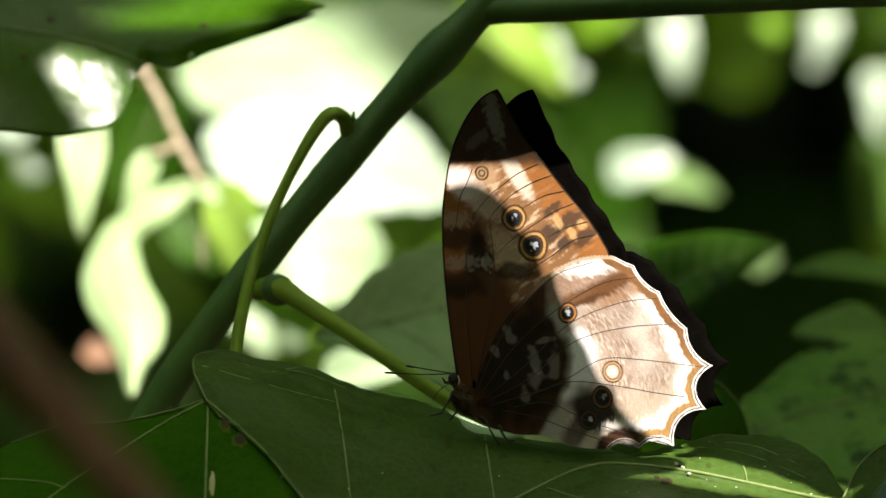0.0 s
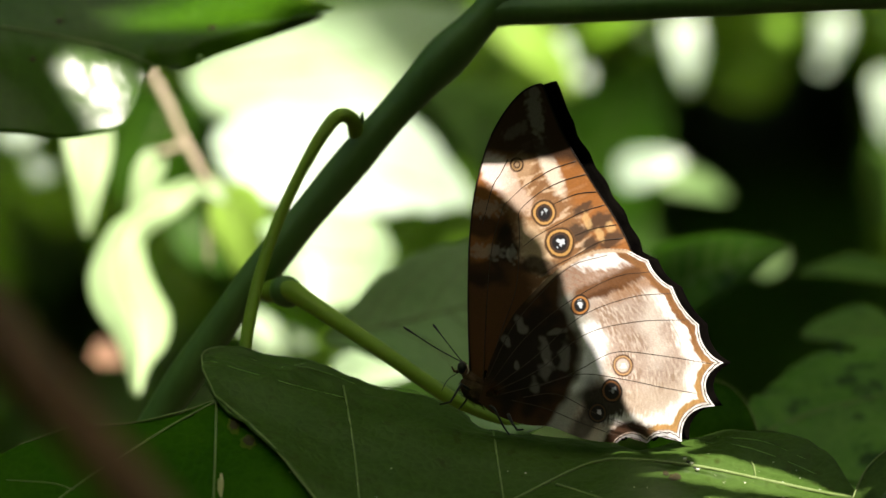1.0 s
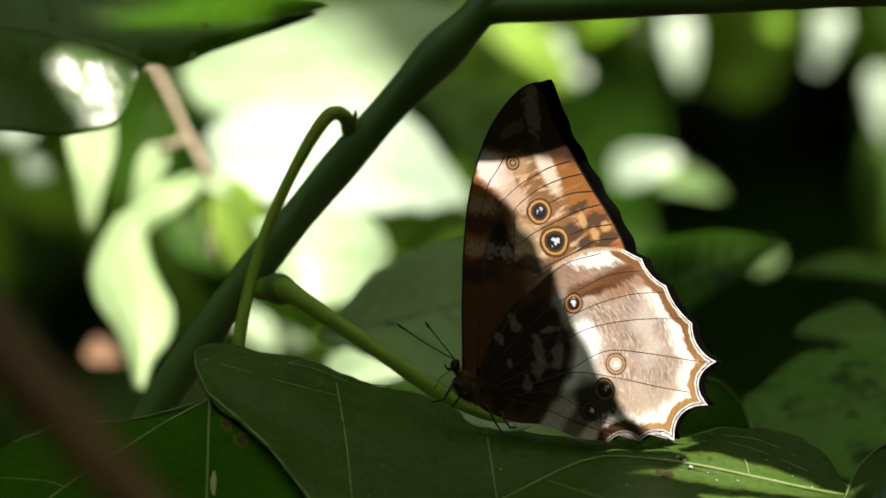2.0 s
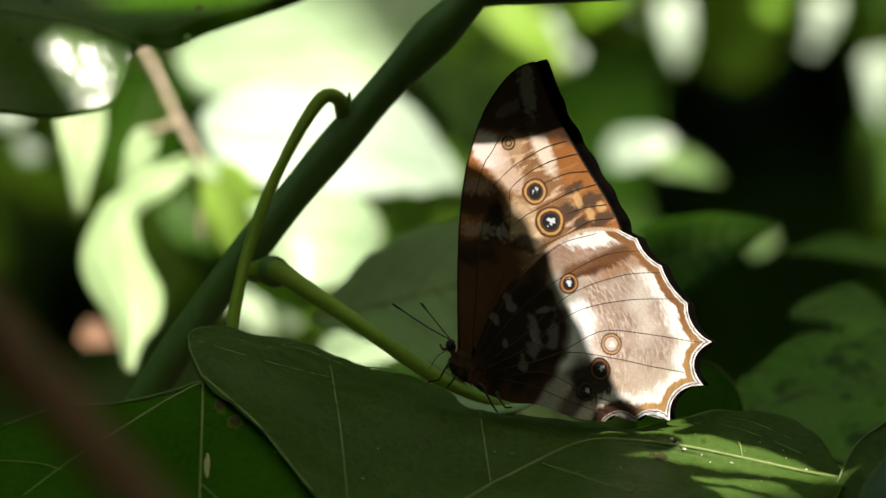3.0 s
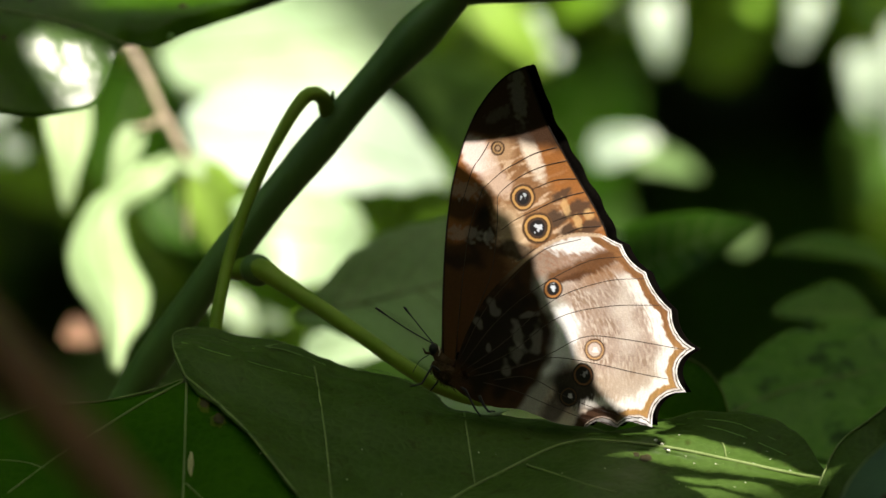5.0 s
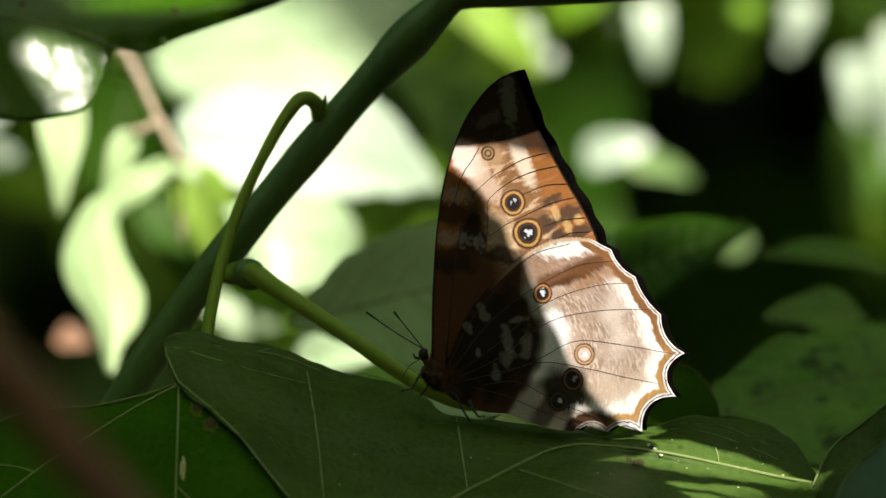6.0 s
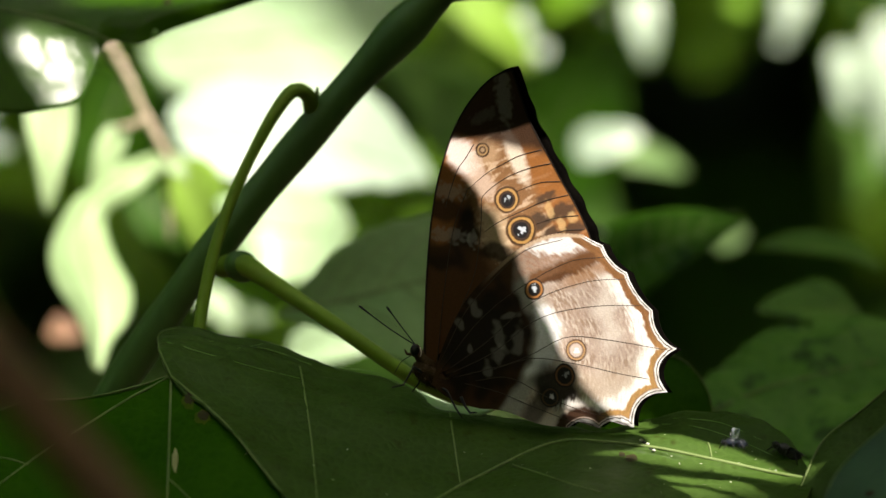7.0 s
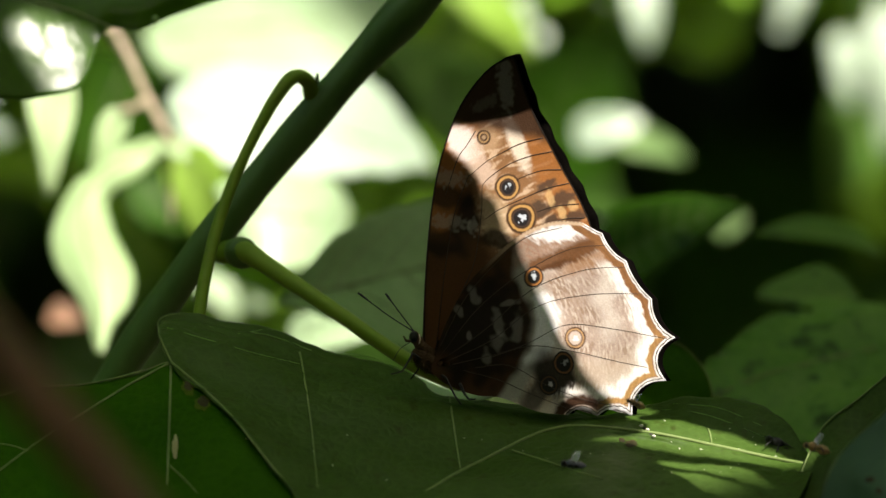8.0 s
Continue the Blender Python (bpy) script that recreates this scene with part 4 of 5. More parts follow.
    # each gap is opened where a lit spot is wanted
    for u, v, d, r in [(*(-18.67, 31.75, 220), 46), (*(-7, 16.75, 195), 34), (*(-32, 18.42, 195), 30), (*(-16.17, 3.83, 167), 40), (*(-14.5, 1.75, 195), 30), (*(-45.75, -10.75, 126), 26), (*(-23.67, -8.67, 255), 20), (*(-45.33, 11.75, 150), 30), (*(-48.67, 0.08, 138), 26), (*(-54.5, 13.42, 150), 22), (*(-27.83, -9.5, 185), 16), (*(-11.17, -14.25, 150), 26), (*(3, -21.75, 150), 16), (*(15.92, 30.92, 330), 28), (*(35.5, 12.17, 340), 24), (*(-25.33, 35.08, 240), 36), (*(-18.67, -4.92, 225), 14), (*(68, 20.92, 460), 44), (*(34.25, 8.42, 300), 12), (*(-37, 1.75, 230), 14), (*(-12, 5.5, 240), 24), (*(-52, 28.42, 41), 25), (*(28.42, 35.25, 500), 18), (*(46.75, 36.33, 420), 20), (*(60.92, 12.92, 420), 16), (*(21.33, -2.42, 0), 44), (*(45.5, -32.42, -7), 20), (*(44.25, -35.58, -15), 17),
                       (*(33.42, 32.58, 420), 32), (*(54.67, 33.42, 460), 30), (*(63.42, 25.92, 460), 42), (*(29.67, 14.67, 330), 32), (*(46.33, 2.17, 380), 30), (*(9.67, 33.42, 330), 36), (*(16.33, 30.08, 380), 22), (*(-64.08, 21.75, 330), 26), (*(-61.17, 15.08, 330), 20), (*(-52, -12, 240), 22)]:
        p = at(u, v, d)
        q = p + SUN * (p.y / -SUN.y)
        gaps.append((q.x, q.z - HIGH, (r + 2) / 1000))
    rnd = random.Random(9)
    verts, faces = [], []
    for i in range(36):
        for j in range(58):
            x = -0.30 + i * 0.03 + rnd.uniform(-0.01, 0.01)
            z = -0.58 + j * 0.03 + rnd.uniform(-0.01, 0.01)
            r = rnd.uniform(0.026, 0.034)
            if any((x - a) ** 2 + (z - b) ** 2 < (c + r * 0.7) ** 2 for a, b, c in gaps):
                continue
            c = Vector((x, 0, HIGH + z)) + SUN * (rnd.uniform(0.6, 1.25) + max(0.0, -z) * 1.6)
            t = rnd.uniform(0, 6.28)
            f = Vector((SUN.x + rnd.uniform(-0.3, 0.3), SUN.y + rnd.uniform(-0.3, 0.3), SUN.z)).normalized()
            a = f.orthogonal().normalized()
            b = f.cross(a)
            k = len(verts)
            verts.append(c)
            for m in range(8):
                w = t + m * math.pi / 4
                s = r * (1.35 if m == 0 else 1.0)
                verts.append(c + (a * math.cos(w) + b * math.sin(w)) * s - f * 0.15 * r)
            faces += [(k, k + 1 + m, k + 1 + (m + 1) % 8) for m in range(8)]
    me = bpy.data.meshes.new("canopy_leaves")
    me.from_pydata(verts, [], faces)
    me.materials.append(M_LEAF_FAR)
    tagged(new("canopy_leaves", me), "unseen leaf canopy added to block the sun, with gaps at the lit spots", "canopy", kind="stuff")


build_ground()
build_backdrop()
build_thicket()
build_stem()
build_stalks()
MAIN, MAIN_GRID, MAIN_O = build_main_leaf()
build_left_leaf()
build_top_leaf()
build_right_leaves()
build_back_leaves()
TWIG = build_swaying_twig()
build_foreground()
build_shade()
build_tree()
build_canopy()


# ---- the butterfly ----
def wing_material(name, rough, gloss):
    """Scaled wing: the pattern's colour with fine rows of scales and a silky sheen."""
    m = bpy.data.materials.new(name)
    m.use_nodes = True
    n, ln = m.node_tree.nodes, m.node_tree.links.new
    p = n["Principled BSDF"]
    at_ = n.new("ShaderNodeVertexColor")
    at_.layer_name = "pattern"
    co = n.new("ShaderNodeTexCoord")
    ns = n.new("ShaderNodeTexNoise")
    ns.inputs["Scale"].default_value, ns.inputs["Detail"].default_value = 4500, 3
    ln(co.outputs["Object"], ns.inputs["Vector"])
    mr = n.new("ShaderNodeMapRange")
    mr.inputs["To Min"].default_value, mr.inputs["To Max"].default_value = 0.72, 1.28
    ln(ns.outputs[0], mr.inputs[0])
    mx = n.new("ShaderNodeMixRGB")
    mx.blend_type, mx.inputs[0].default_value = 'MULTIPLY', 1.0
    ln(at_.outputs[0], mx.inputs[1])
    ln(mr.outputs[0], mx.inputs[2])
    ln(mx.outputs[0], p.inputs["Base Color"])
    p.inputs["Roughness"].default_value = rough
    p.inputs["Specular IOR Level"].default_value = gloss
    b = n.new("ShaderNodeBump")
    b.inputs["Strength"].default_value, b.inputs["Distance"].default_value = 0.25, 0.0002
    ln(ns.outputs[0], b.inputs["Height"])
    ln(b.outputs[0], p.inputs["Normal"])
    return m


M_WING = wing_material("wing_scales", 0.5, 0.14)
M_WING_TOP = surface("wing_black", (0.0012, 0.001, 0.001), (0.0035, 0.003, 0.0025), 0.85, 300, 3000, 0.3, 0.0, 0.0, 0.0)
M_WING_VEIN = surface("wing_vein", (0.010, 0.005, 0.003), (0.026, 0.013, 0.008), 0.5, 400, 3000, 0.2, 0.0, 0.3, 0.0)

FORE_RIM = [(-0.58, -1.08), (-1.33, 4.58), (-1.5, 12.92), (-1.25, 21.25), (-0.58, 27.92), (0.5, 32.92), (2.17, 37.92), (4.67, 42.08), (7.17, 44.67), (9.42, 45.67), (10.08, 45.5),
            (11.33, 42.25), (12.75, 38.75), (14.25, 35.92), (15.67, 33.58), (18, 29.67), (19.5, 27.33), (21.08, 24.67), (22.5, 21.67), (23.17, 18.75), (20.67, 14.58), (11.5, 4.58), (0.67, -1.42)]
HIND_RIM = [(0, -1.08), (1.92, 5.42), (4.83, 11.25), (8.17, 15.08), (11.75, 18.42), (14.83, 20.33), (18.17, 21.33), (21.9, 21.25)]
# tips of the scalloped margin; between two of them it runs in a hollow
HIND_TIPS = [(21.9, 21.25), (25.0, 19.66), (28.58, 15.66), (32.41, 10.16), (36.0, 4.5), (34.75, -1.92), (29.83, -7.17), (24.66, -7.33), (20.25, -7.25)]
HIND_HOLLOW = [0.1, 0.55, 0.5, 1.05, 2.0, 1.9, 1.2, 1.1]
HIND_BACK = [(20.25, -7.25), (15.67, -6.67), (10.67, -4.83), (6.5, -4.42), (2.33, -2.92), (0, -1.08)]


def hind_outline():
    pts = list(spline(HIND_RIM, 90))
    c = np.array((14.83, 5.42))
    for a, b, h in zip(HIND_TIPS, HIND_TIPS[1:], HIND_HOLLOW):
        a, b = np.array(a), np.array(b)
        inward = np.array((b[1] - a[1], -(b[0] - a[0])))
        inward /= np.linalg.norm(inward)
        if inward @ (c - a) < 0:
            inward = -inward
        for t in np.linspace(0, 1, 26)[1:]:
            pts.append(a + (b - a) * t + inward * h * (1 - abs(2 * t - 1) ** 2.1))
    pts += list(spline(HIND_BACK, 60))[1:]
    return np.array(pts)


def soft(x, a, b):
    t = np.clip((x - a) / (b - a), 0, 1)
    return t * t * (3 - 2 * t)


def blend(col, new_col, w):
    return col + (np.array(new_col) - col) * w[:, None]


def fuzz(p, scale, seed, sx=1.0, sy=1.0):
    """Smooth noise over the wing, -1 to 1."""
    out = np.empty(len(p))
    for i, (x, y) in enumerate(p):
        out[i] = noise.noise((x * scale * sx + seed * 17.3, y * scale * sy, seed))
    return out


def patch(p, c, a, b, turn, ragged):
    """Weight of an oval blotch with a ragged rim: centre, half axes in mm, turn in degrees."""
    t = radians(turn)
    dx, dy = p[:, 0] - c[0], p[:, 1] - c[1]
    x, y = dx * math.cos(t) + dy * math.sin(t), -dx * math.sin(t) + dy * math.cos(t)
    return 1 - soft(np.hypot(x / a, y / b) + ragged, 0.6, 1.25)


def eyespot(col, p, c, r, rings, spark, size=0.34, shift=(0.1, 0.12)):
    """A ringed eyespot: rings from the outside in as (share of the radius, colour), and a ragged pale glint by the middle."""
    dx, dy = p[:, 0] - c[0], (p[:, 1] - c[1]) * 0.93
    q = np.hypot(dx, dy) / r * (1 + 0.09 * fuzz(p, 0.55, 70))
    f = fuzz(p, 2.2, 71)
    for k, (share, colour) in enumerate(rings):
        col = blend(col, colour, 1 - soft(q + 0.03 * f, share - 0.045, share + 0.045))
    g = np.hypot(dx / r - shift[0], dy / r - shift[1])
    col = blend(col, spark, 1 - soft(g + 0.42 * f, size * 0.55, size))
    return col


BROWN, DARK, PALE, WHITE = (0.060, 0.024, 0.008), (0.006, 0.0035, 0.002), (0.29, 0.28, 0.25), (0.70, 0.70, 0.73)
TAN, ORANGE, PINK = (0.185, 0.092, 0.042), (0.25, 0.094, 0.026), (0.36, 0.275, 0.235)


def hind_pattern(p, edge, s):
    """Colours of the hindwing's underside. p: mm from the hinge; edge: mm to the outer margin; s: 0..1 along the rim."""
    f1, f2, f3 = fuzz(p, 0.55, 1), fuzz(p, 1.6, 2), fuzz(p, 0.9, 6)
    # grain that runs across the veins
    polar = np.stack([np.hypot(p[:, 0] - 1, p[:, 1]), 16 * np.arctan2(p[:, 1], p[:, 0] - 1)], 1)
    fine = fuzz(polar, 1.0, 3, 2.9, 1.1)
    grain = 0.65 * fine + 0.55 * fuzz(polar, 1.0, 5, 5.0, 1.9)
    x, z = p[:, 0], p[:, 1]
    col = np.tile(np.array(BROWN) * 0.8, (len(p), 1))
    # dark mottled middle with pale blotches
    col = blend(col, DARK, 0.9 * patch(p, (7.75, 5.42), 7.5, 9.5, -20, 0.3 * f1))
    for c, a, b, t in (((9.9, 6.0), 0.8, 2.4, 12), ((10.0, 3.6), 1.1, 1.3, 10), ((12.6, 5.6), 0.9, 2.2, -8), ((6.2, 10.2), 0.7, 1.6, 25), ((4.0, 7.9), 0.6, 1.0, 30), ((8.2, 1.2), 0.7, 1.2, 15), ((11.4, 9.2), 1.5, 0.5, 10), ((5.6, 4.3), 0.4, 0.8, 10)):
        col = blend(col, PALE, 0.3 * patch(p, c, a, b, t, 0.6 * f3))
    # the pale outer field begins along a slanting line
    line = x - np.interp(z, [-8, -3.8, 0.4, 3.8, 8, 13, 21], [8.0, 11.0, 13.6, 14.8, 15.2, 12.4, 12.6]) + 0.6 * f1
    field = soft(line, -1.0, 0.5)
    col = blend(col, PALE, field)
    outer = soft(line, 1.6, 4.6)
    col = blend(col, PINK, outer)
    col = blend(col, (0.19, 0.115, 0.078), 0.6 * soft(grain + 0.35 * f1, 0.02, 0.36) * outer)
    col = blend(col, (0.60, 0.53, 0.47), 0.5 * soft(-grain + 0.25 * f1, 0.05, 0.42) * outer)
    big = fuzz(p, 0.24, 21)
    col = blend(col, (0.66, 0.60, 0.56), 0.6 * soft(big + 0.4 * grain, 0.0, 0.5) * outer)
    col = blend(col, (0.27, 0.18, 0.13), 0.4 * soft(-big + 0.5 * grain, 0.1, 0.6) * outer)
    rise = z - 0.41 * x
    # pinkish brown above, a broad brown bar, tan below it
    col = blend(col, (0.235, 0.125, 0.082), 0.88 * soft(rise, 8.6, 10.0) * field * (0.75 + 0.25 * soft(grain, -0.2, 0.3)))
    bar = soft(rise + 0.4 * f1 + 0.35 * fine, 6.4, 7.4) * (1 - soft(rise + 0.35 * fine, 9.0, 10.2)) * soft(line, 0.6, 2.2)
    col = blend(col, (0.27, 0.14, 0.072), 0.7 * soft(rise + 0.3 * fine, 4.4, 5.6) * (1 - soft(rise, 6.6, 7.4)) * soft(x, 17, 21))
    col = blend(col, (0.115, 0.046, 0.015), 0.96 * bar)
    col = blend(col, (0.060, 0.022, 0.008), 0.7 * bar * patch(p, (17.9, 14.4), 3.2, 0.9, 22, 0.2 * f2))
    # white beside the dark half and along the upper edge
    white = soft(line, -0.1, 0.9) * (1 - soft(line + 1.1 * fine, 2.6, 4.4)) * soft(rise, -6.4, -4.4) * (1 - soft(rise + 0.4 * f2, 3.0, 4.6))
    col = blend(col, WHITE, 0.9 * white)
    col = blend(col, (0.75, 0.74, 0.76), 0.92 * patch(p, (19.2, 19.7), 5.0, 1.35, 9, 0.25 * f2 + 0.3 * fine))
    col = blend(col, (0.46, 0.37, 0.29), 0.5 * soft(-z + 0.15 * x, 0.5, 4.5) * outer * (1 - bar))
    # dark cell that holds the two lowest eyespots
    col = blend(col, DARK, 0.95 * patch(p, (18.33, -1.42), 4.4, 2.9, -42, 0.25 * f1))
    col = blend(col, DARK, 0.8 * patch(p, (15.6, -4.3), 1.7, 3.6, -30, 0.25 * f1))
    # margin: white band, orange band, then a doubled white and dark line
    wob = edge + 0.14 * f2
    low = soft(-z, -16.5, -13.0)
    col = blend(col, (0.78, 0.755, 0.745), 0.9 * (1 - soft(wob + 1.0 * grain + 0.6 * f1, 2.3, 3.9)) * low * (1 - 0.8 * (1 - soft(x, 23.0, 25.5)) * soft(-z, 3, 5)))
    bright = soft(-z, -9, 0)[:, None]
    amber = np.array((0.17, 0.078, 0.032)) * (1 - bright) + np.array((0.31, 0.175, 0.068)) * bright
    col = col + (amber - col) * ((1 - soft(wob + 0.25 * fine + 0.2 * f3, 1.4, 1.75)))[:, None]
    # the lines thin out upwards, and darken on the last two lobes
    thin = edge / (1 - 0.22 * soft(z, 4, 12))
    tail = 0.3 + 0.7 * soft(x + 0.8 * soft(z, -5, -3) * 40, 24.4, 26.4)
    col = col * (0.86 + 0.28 * (soft(fine, -0.5, 0.5) * (1 - soft(wob, 1.5, 1.8))))[:, None]
    col = blend(col, (0.16, 0.10, 0.075), 0.7 * (1 - soft(thin + 0.1 * f2, 0.72, 0.84)))
    col = blend(col, (0.62, 0.60, 0.61), (1 - soft(thin + 0.12 * f2, 0.58, 0.68)) * (0.7 + 0.3 * soft(f3, -0.4, 0.2)) * tail)
    col = blend(col, (0.035, 0.025, 0.02), 1 - soft(thin + 0.10 * f2, 0.36, 0.44))
    col = blend(col, (0.66, 0.65, 0.67), (1 - soft(thin + 0.10 * f2, 0.20, 0.27)) * (0.65 + 0.35 * soft(f3, -0.3, 0.3)) * tail)
    # brown, dark lower margin before the tail end
    col = blend(col, (0.032, 0.014, 0.007), (1 - soft(edge + 0.3 * f2, 1.7, 2.4)) * soft(edge, 0.5, 0.62) * (1 - soft(x, 24.2, 26.6)) * soft(-z, 2, 4))
    # pale costal edge
    cs = spline(HIND_RIM, 60)[26:]
    dc = np.min(np.hypot(x[:, None] - cs[None, :, 0], z[:, None] - cs[None, :, 1]), axis=1)
    far = soft(x, 6.5, 13.6)
    col = blend(col, (0.40, 0.29, 0.20), 0.9 * (1 - soft(dc, 0.45, 0.7)) * far)
    col = blend(col, (0.10, 0.05, 0.03), 0.8 * (1 - soft(dc, 0.1, 0.25)) * far)
    BLK = (0.010, 0.008, 0.008)
    col = eyespot(col, p, (15, 13.08), 1.42, [(1.0, BLK), (0.86, (0.29, 0.125, 0.040)), (0.66, BLK)], (0.44, 0.48, 0.55), 0.32, (0, 0.05))
    col = eyespot(col, p, (21.2, 4.17), 1.52, [(1.0, (0.045, 0.022, 0.014)), (0.87, (0.34, 0.20, 0.10)), (0.74, (0.13, 0.08, 0.055)), (0.60, (0.38, 0.31, 0.28))], (0.52, 0.51, 0.52), 0.26, (0.05, 0))
    col = eyespot(col, p, (19.58, 0.42), 1.6, [(1.0, BLK), (0.86, (0.13, 0.056, 0.022)), (0.70, BLK)], (0.20, 0.21, 0.23), 0.25)
    col = eyespot(col, p, (17.5, -2.83), 1.4, [(1.0, BLK), (0.86, (0.055, 0.028, 0.014)), (0.70, BLK)], (0.34, 0.34, 0.36), 0.24)
    return col


def fore_pattern(p, edge, s):
    """Colours of the forewing's underside."""
    f1, f2 = fuzz(p, 0.5, 11), fuzz(p, 1.5, 12)
    t = radians(-28)
    q = np.stack([p[:, 0] * math.cos(t) - p[:, 1] * math.sin(t), p[:, 0] * math.sin(t) + p[:, 1] * math.cos(t)], 1)
    silk = fuzz(q, 1.0, 13, 0.45, 1.5) + 0.2 * fuzz(q, 1.0, 14, 3.6, 0.9)
    col = np.tile(np.array(BROWN), (len(p), 1))
    h = p[:, 1]
    # tan outer field, orange at the margin
    outer = soft(p[:, 0] + 0.62 * (h - 26) * 0.55 + 0.8 * f1, 3.6, 6.4)
    col = blend(col, TAN, outer * 0.95)
    # pale streaks put the wing's silky highlights into its colour
    col = blend(col, (0.46, 0.33, 0.235), 0.8 * soft(silk, 0.05, 0.5) * outer)
    col = blend(col, ORANGE, 0.85 * (1 - soft(edge + 0.5 * f1, 3.2, 5.2)) * soft(h, 17, 20))
    col = blend(col, (0.62, 0.53, 0.45), 0.85 * patch(p, (11.08, 33.08), 1.25, 4.6, 24, 0.15 * f2 + 0.3 * silk))
    col = blend(col, (0.58, 0.50, 0.48), 0.9 * patch(p, (3.17, 32.75), 3.7, 2.3, -52, 0.15 * f2 - 0.25 * silk))
    col = blend(col, (0.44, 0.33, 0.27), 0.75 * patch(p, (6, 29.08), 3.2, 1.7, -52, 0.15 * f2 + 0.45 * silk))
    col = blend(col, (0.40, 0.27, 0.17), 0.5 * patch(p, (6.42, 33.33), 2.2, 2.2, 0, 0.2 * f2))
    col = blend(col, (0.48, 0.36, 0.24), 0.6 * patch(p, (8.58, 21.67), 2.4, 4.4, 25, 0.3 * f2))
    # dark marks between the veins
    for c, a, b, t in (((18.17, 25.25), 2.2, 1.1, 25), ((20, 22.5), 2.0, 1.1, 25), ((14.83, 23.58), 1.6, 1.1, 30), ((16.67, 21.92), 1.4, 0.9, 20), ((15.83, 27.08), 1.5, 0.8, 25)):
        col = blend(col, (0.042, 0.027, 0.020), 0.85 * patch(p, c, a * 1.15, b * 1.1, t, 0.25 * f2 + 0.5 * silk))
    for c, a, b, t in (((16.33, 25.25), 0.6, 1.4, 20), ((18.17, 23.33), 0.6, 1.2, 20), ((19.67, 24.42), 0.7, 0.9, 20)):
        col = blend(col, (0.50, 0.33, 0.16), 0.6 * patch(p, c, a, b, t, 0.4 * f2))
    # dark apex with a pale streak
    col = blend(col, (0.024, 0.012, 0.007), 0.95 * soft(h + 0.12 * p[:, 0] + 0.7 * f1, 34.5, 36.8))
    col = blend(col, PALE, 0.38 * patch(p, (8.83, 42.08), 1.2, 4.6, 8, 0.5 * f2))
    col = blend(col, PALE, 0.16 * patch(p, (6.08, 38.75), 2.4, 0.9, 30, 0.5 * f2))
    # costal side: dark blotches and pale patches
    for c, a, b in (((1.08, 24.58), 3.4, 2.2), ((1.08, 17.92), 4.0, 2.2), ((4, 21.67), 2.2, 3.0), ((9, 18.75), 3.4, 1.4)):
        col = blend(col, DARK, 0.8 * patch(p, c, a, b, -10, 0.35 * f1))
    for c, a, b in (((1.5, 21.08), 3.0, 1.1), ((1.33, 27.5), 2.8, 1.2), ((5.25, 20.58), 0.8, 1.2)):
        col = blend(col, PALE, 0.36 * patch(p, c, a, b, -5, 0.8 * f2))
    col = blend(col, DARK, 0.85 * (1 - soft(p[:, 0] + 1.6, -0.2, 0.9)) * (1 - soft(h, 30, 34)) * 0.5)
    col = blend(col, DARK, 1 - soft(edge, 0.15, 0.35))
    RIM, BLK = (0.030, 0.015, 0.009), (0.011, 0.009, 0.010)
    col = eyespot(col, p, (6.08, 33.75), 1.0, [(1.05, (0.035, 0.017, 0.009)), (0.80, (0.26, 0.16, 0.08)), (0.56, (0.045, 0.022, 0.012)), (0.34, (0.24, 0.16, 0.10))], (0.3, 0.25, 0.2), 0.12)
    col = eyespot(col, p, (10, 26.58), 1.75, [(1.08, (0.10, 0.05, 0.024)), (1.0, RIM), (0.90, (0.36, 0.20, 0.075)), (0.70, RIM), (0.60, (0.05, 0.03, 0.022)), (0.52, BLK)], (0.32, 0.35, 0.40), 0.22, (0.12, 0.1))
    col = eyespot(col, p, (12.25, 22.17), 2.1, [(1.08, (0.10, 0.05, 0.024)), (1.0, RIM), (0.90, (0.36, 0.20, 0.07)), (0.72, RIM), (0.62, (0.05, 0.03, 0.022)), (0.54, BLK)], (0.42, 0.45, 0.52), 0.24, (0.04, 0.05))
    return col


def relief(x, z):
    """Gentle waves of a wing's surface, in mm towards the eye."""
    return 0.30 * math.sin(0.20 * x + 0.11 * z) + 0.22 * noise.noise((x * 0.16, z * 0.16, 2.0))


def wing(name, outline, hub, pattern, material, parent, label, bulge, outer=(0, 1), rays=620, rings=250, flip=1, thick=0.00012):
    """A thin wing fanned out from the hinge to its outline, patterned on the side that shows."""
    o = np.asarray(outline, float)
    s = np.concatenate([[0], np.cumsum(np.linalg.norm(np.diff(o, axis=0), axis=1))])
    want = np.linspace(0, s[-1], rays)
    rim = np.stack([np.interp(want, s, o[:, k]) for k in (0, 1)], 1)
    hub = np.array(hub)
    r = np.linspace(0.02, 1, rings) ** 0.75
    p = hub + (rim[:, None] - hub) * r[None, :, None]
    flat = p.reshape(-1, 2)
    height = np.array([relief(x, z) for x, z in flat])
    n = rays * rings
    co = np.zeros((2 * n, 3))
    for k, sg in ((0, -1), (1, 1)):
        co[k * n:(k + 1) * n, 0], co[k * n:(k + 1) * n, 2] = flat[:, 0] / 1000, flat[:, 1] / 1000
        co[k * n:(k + 1) * n, 1] = -height / 1000 + sg * thick / 2
    i, j = np.meshgrid(np.arange(rays - 1), np.arange(rings - 1), indexing="ij")
    a = (i * rings + j).ravel()
    quads = np.stack([a, a + 1, a + rings + 1, a + rings], 1)
    back = quads[:, ::-1] + n
    e = np.arange(rays - 1) * rings + rings - 1
    edge_q = np.stack([e, e + n, e + rings + n, e + rings], 1)
    me = bpy.data.meshes.new(name)
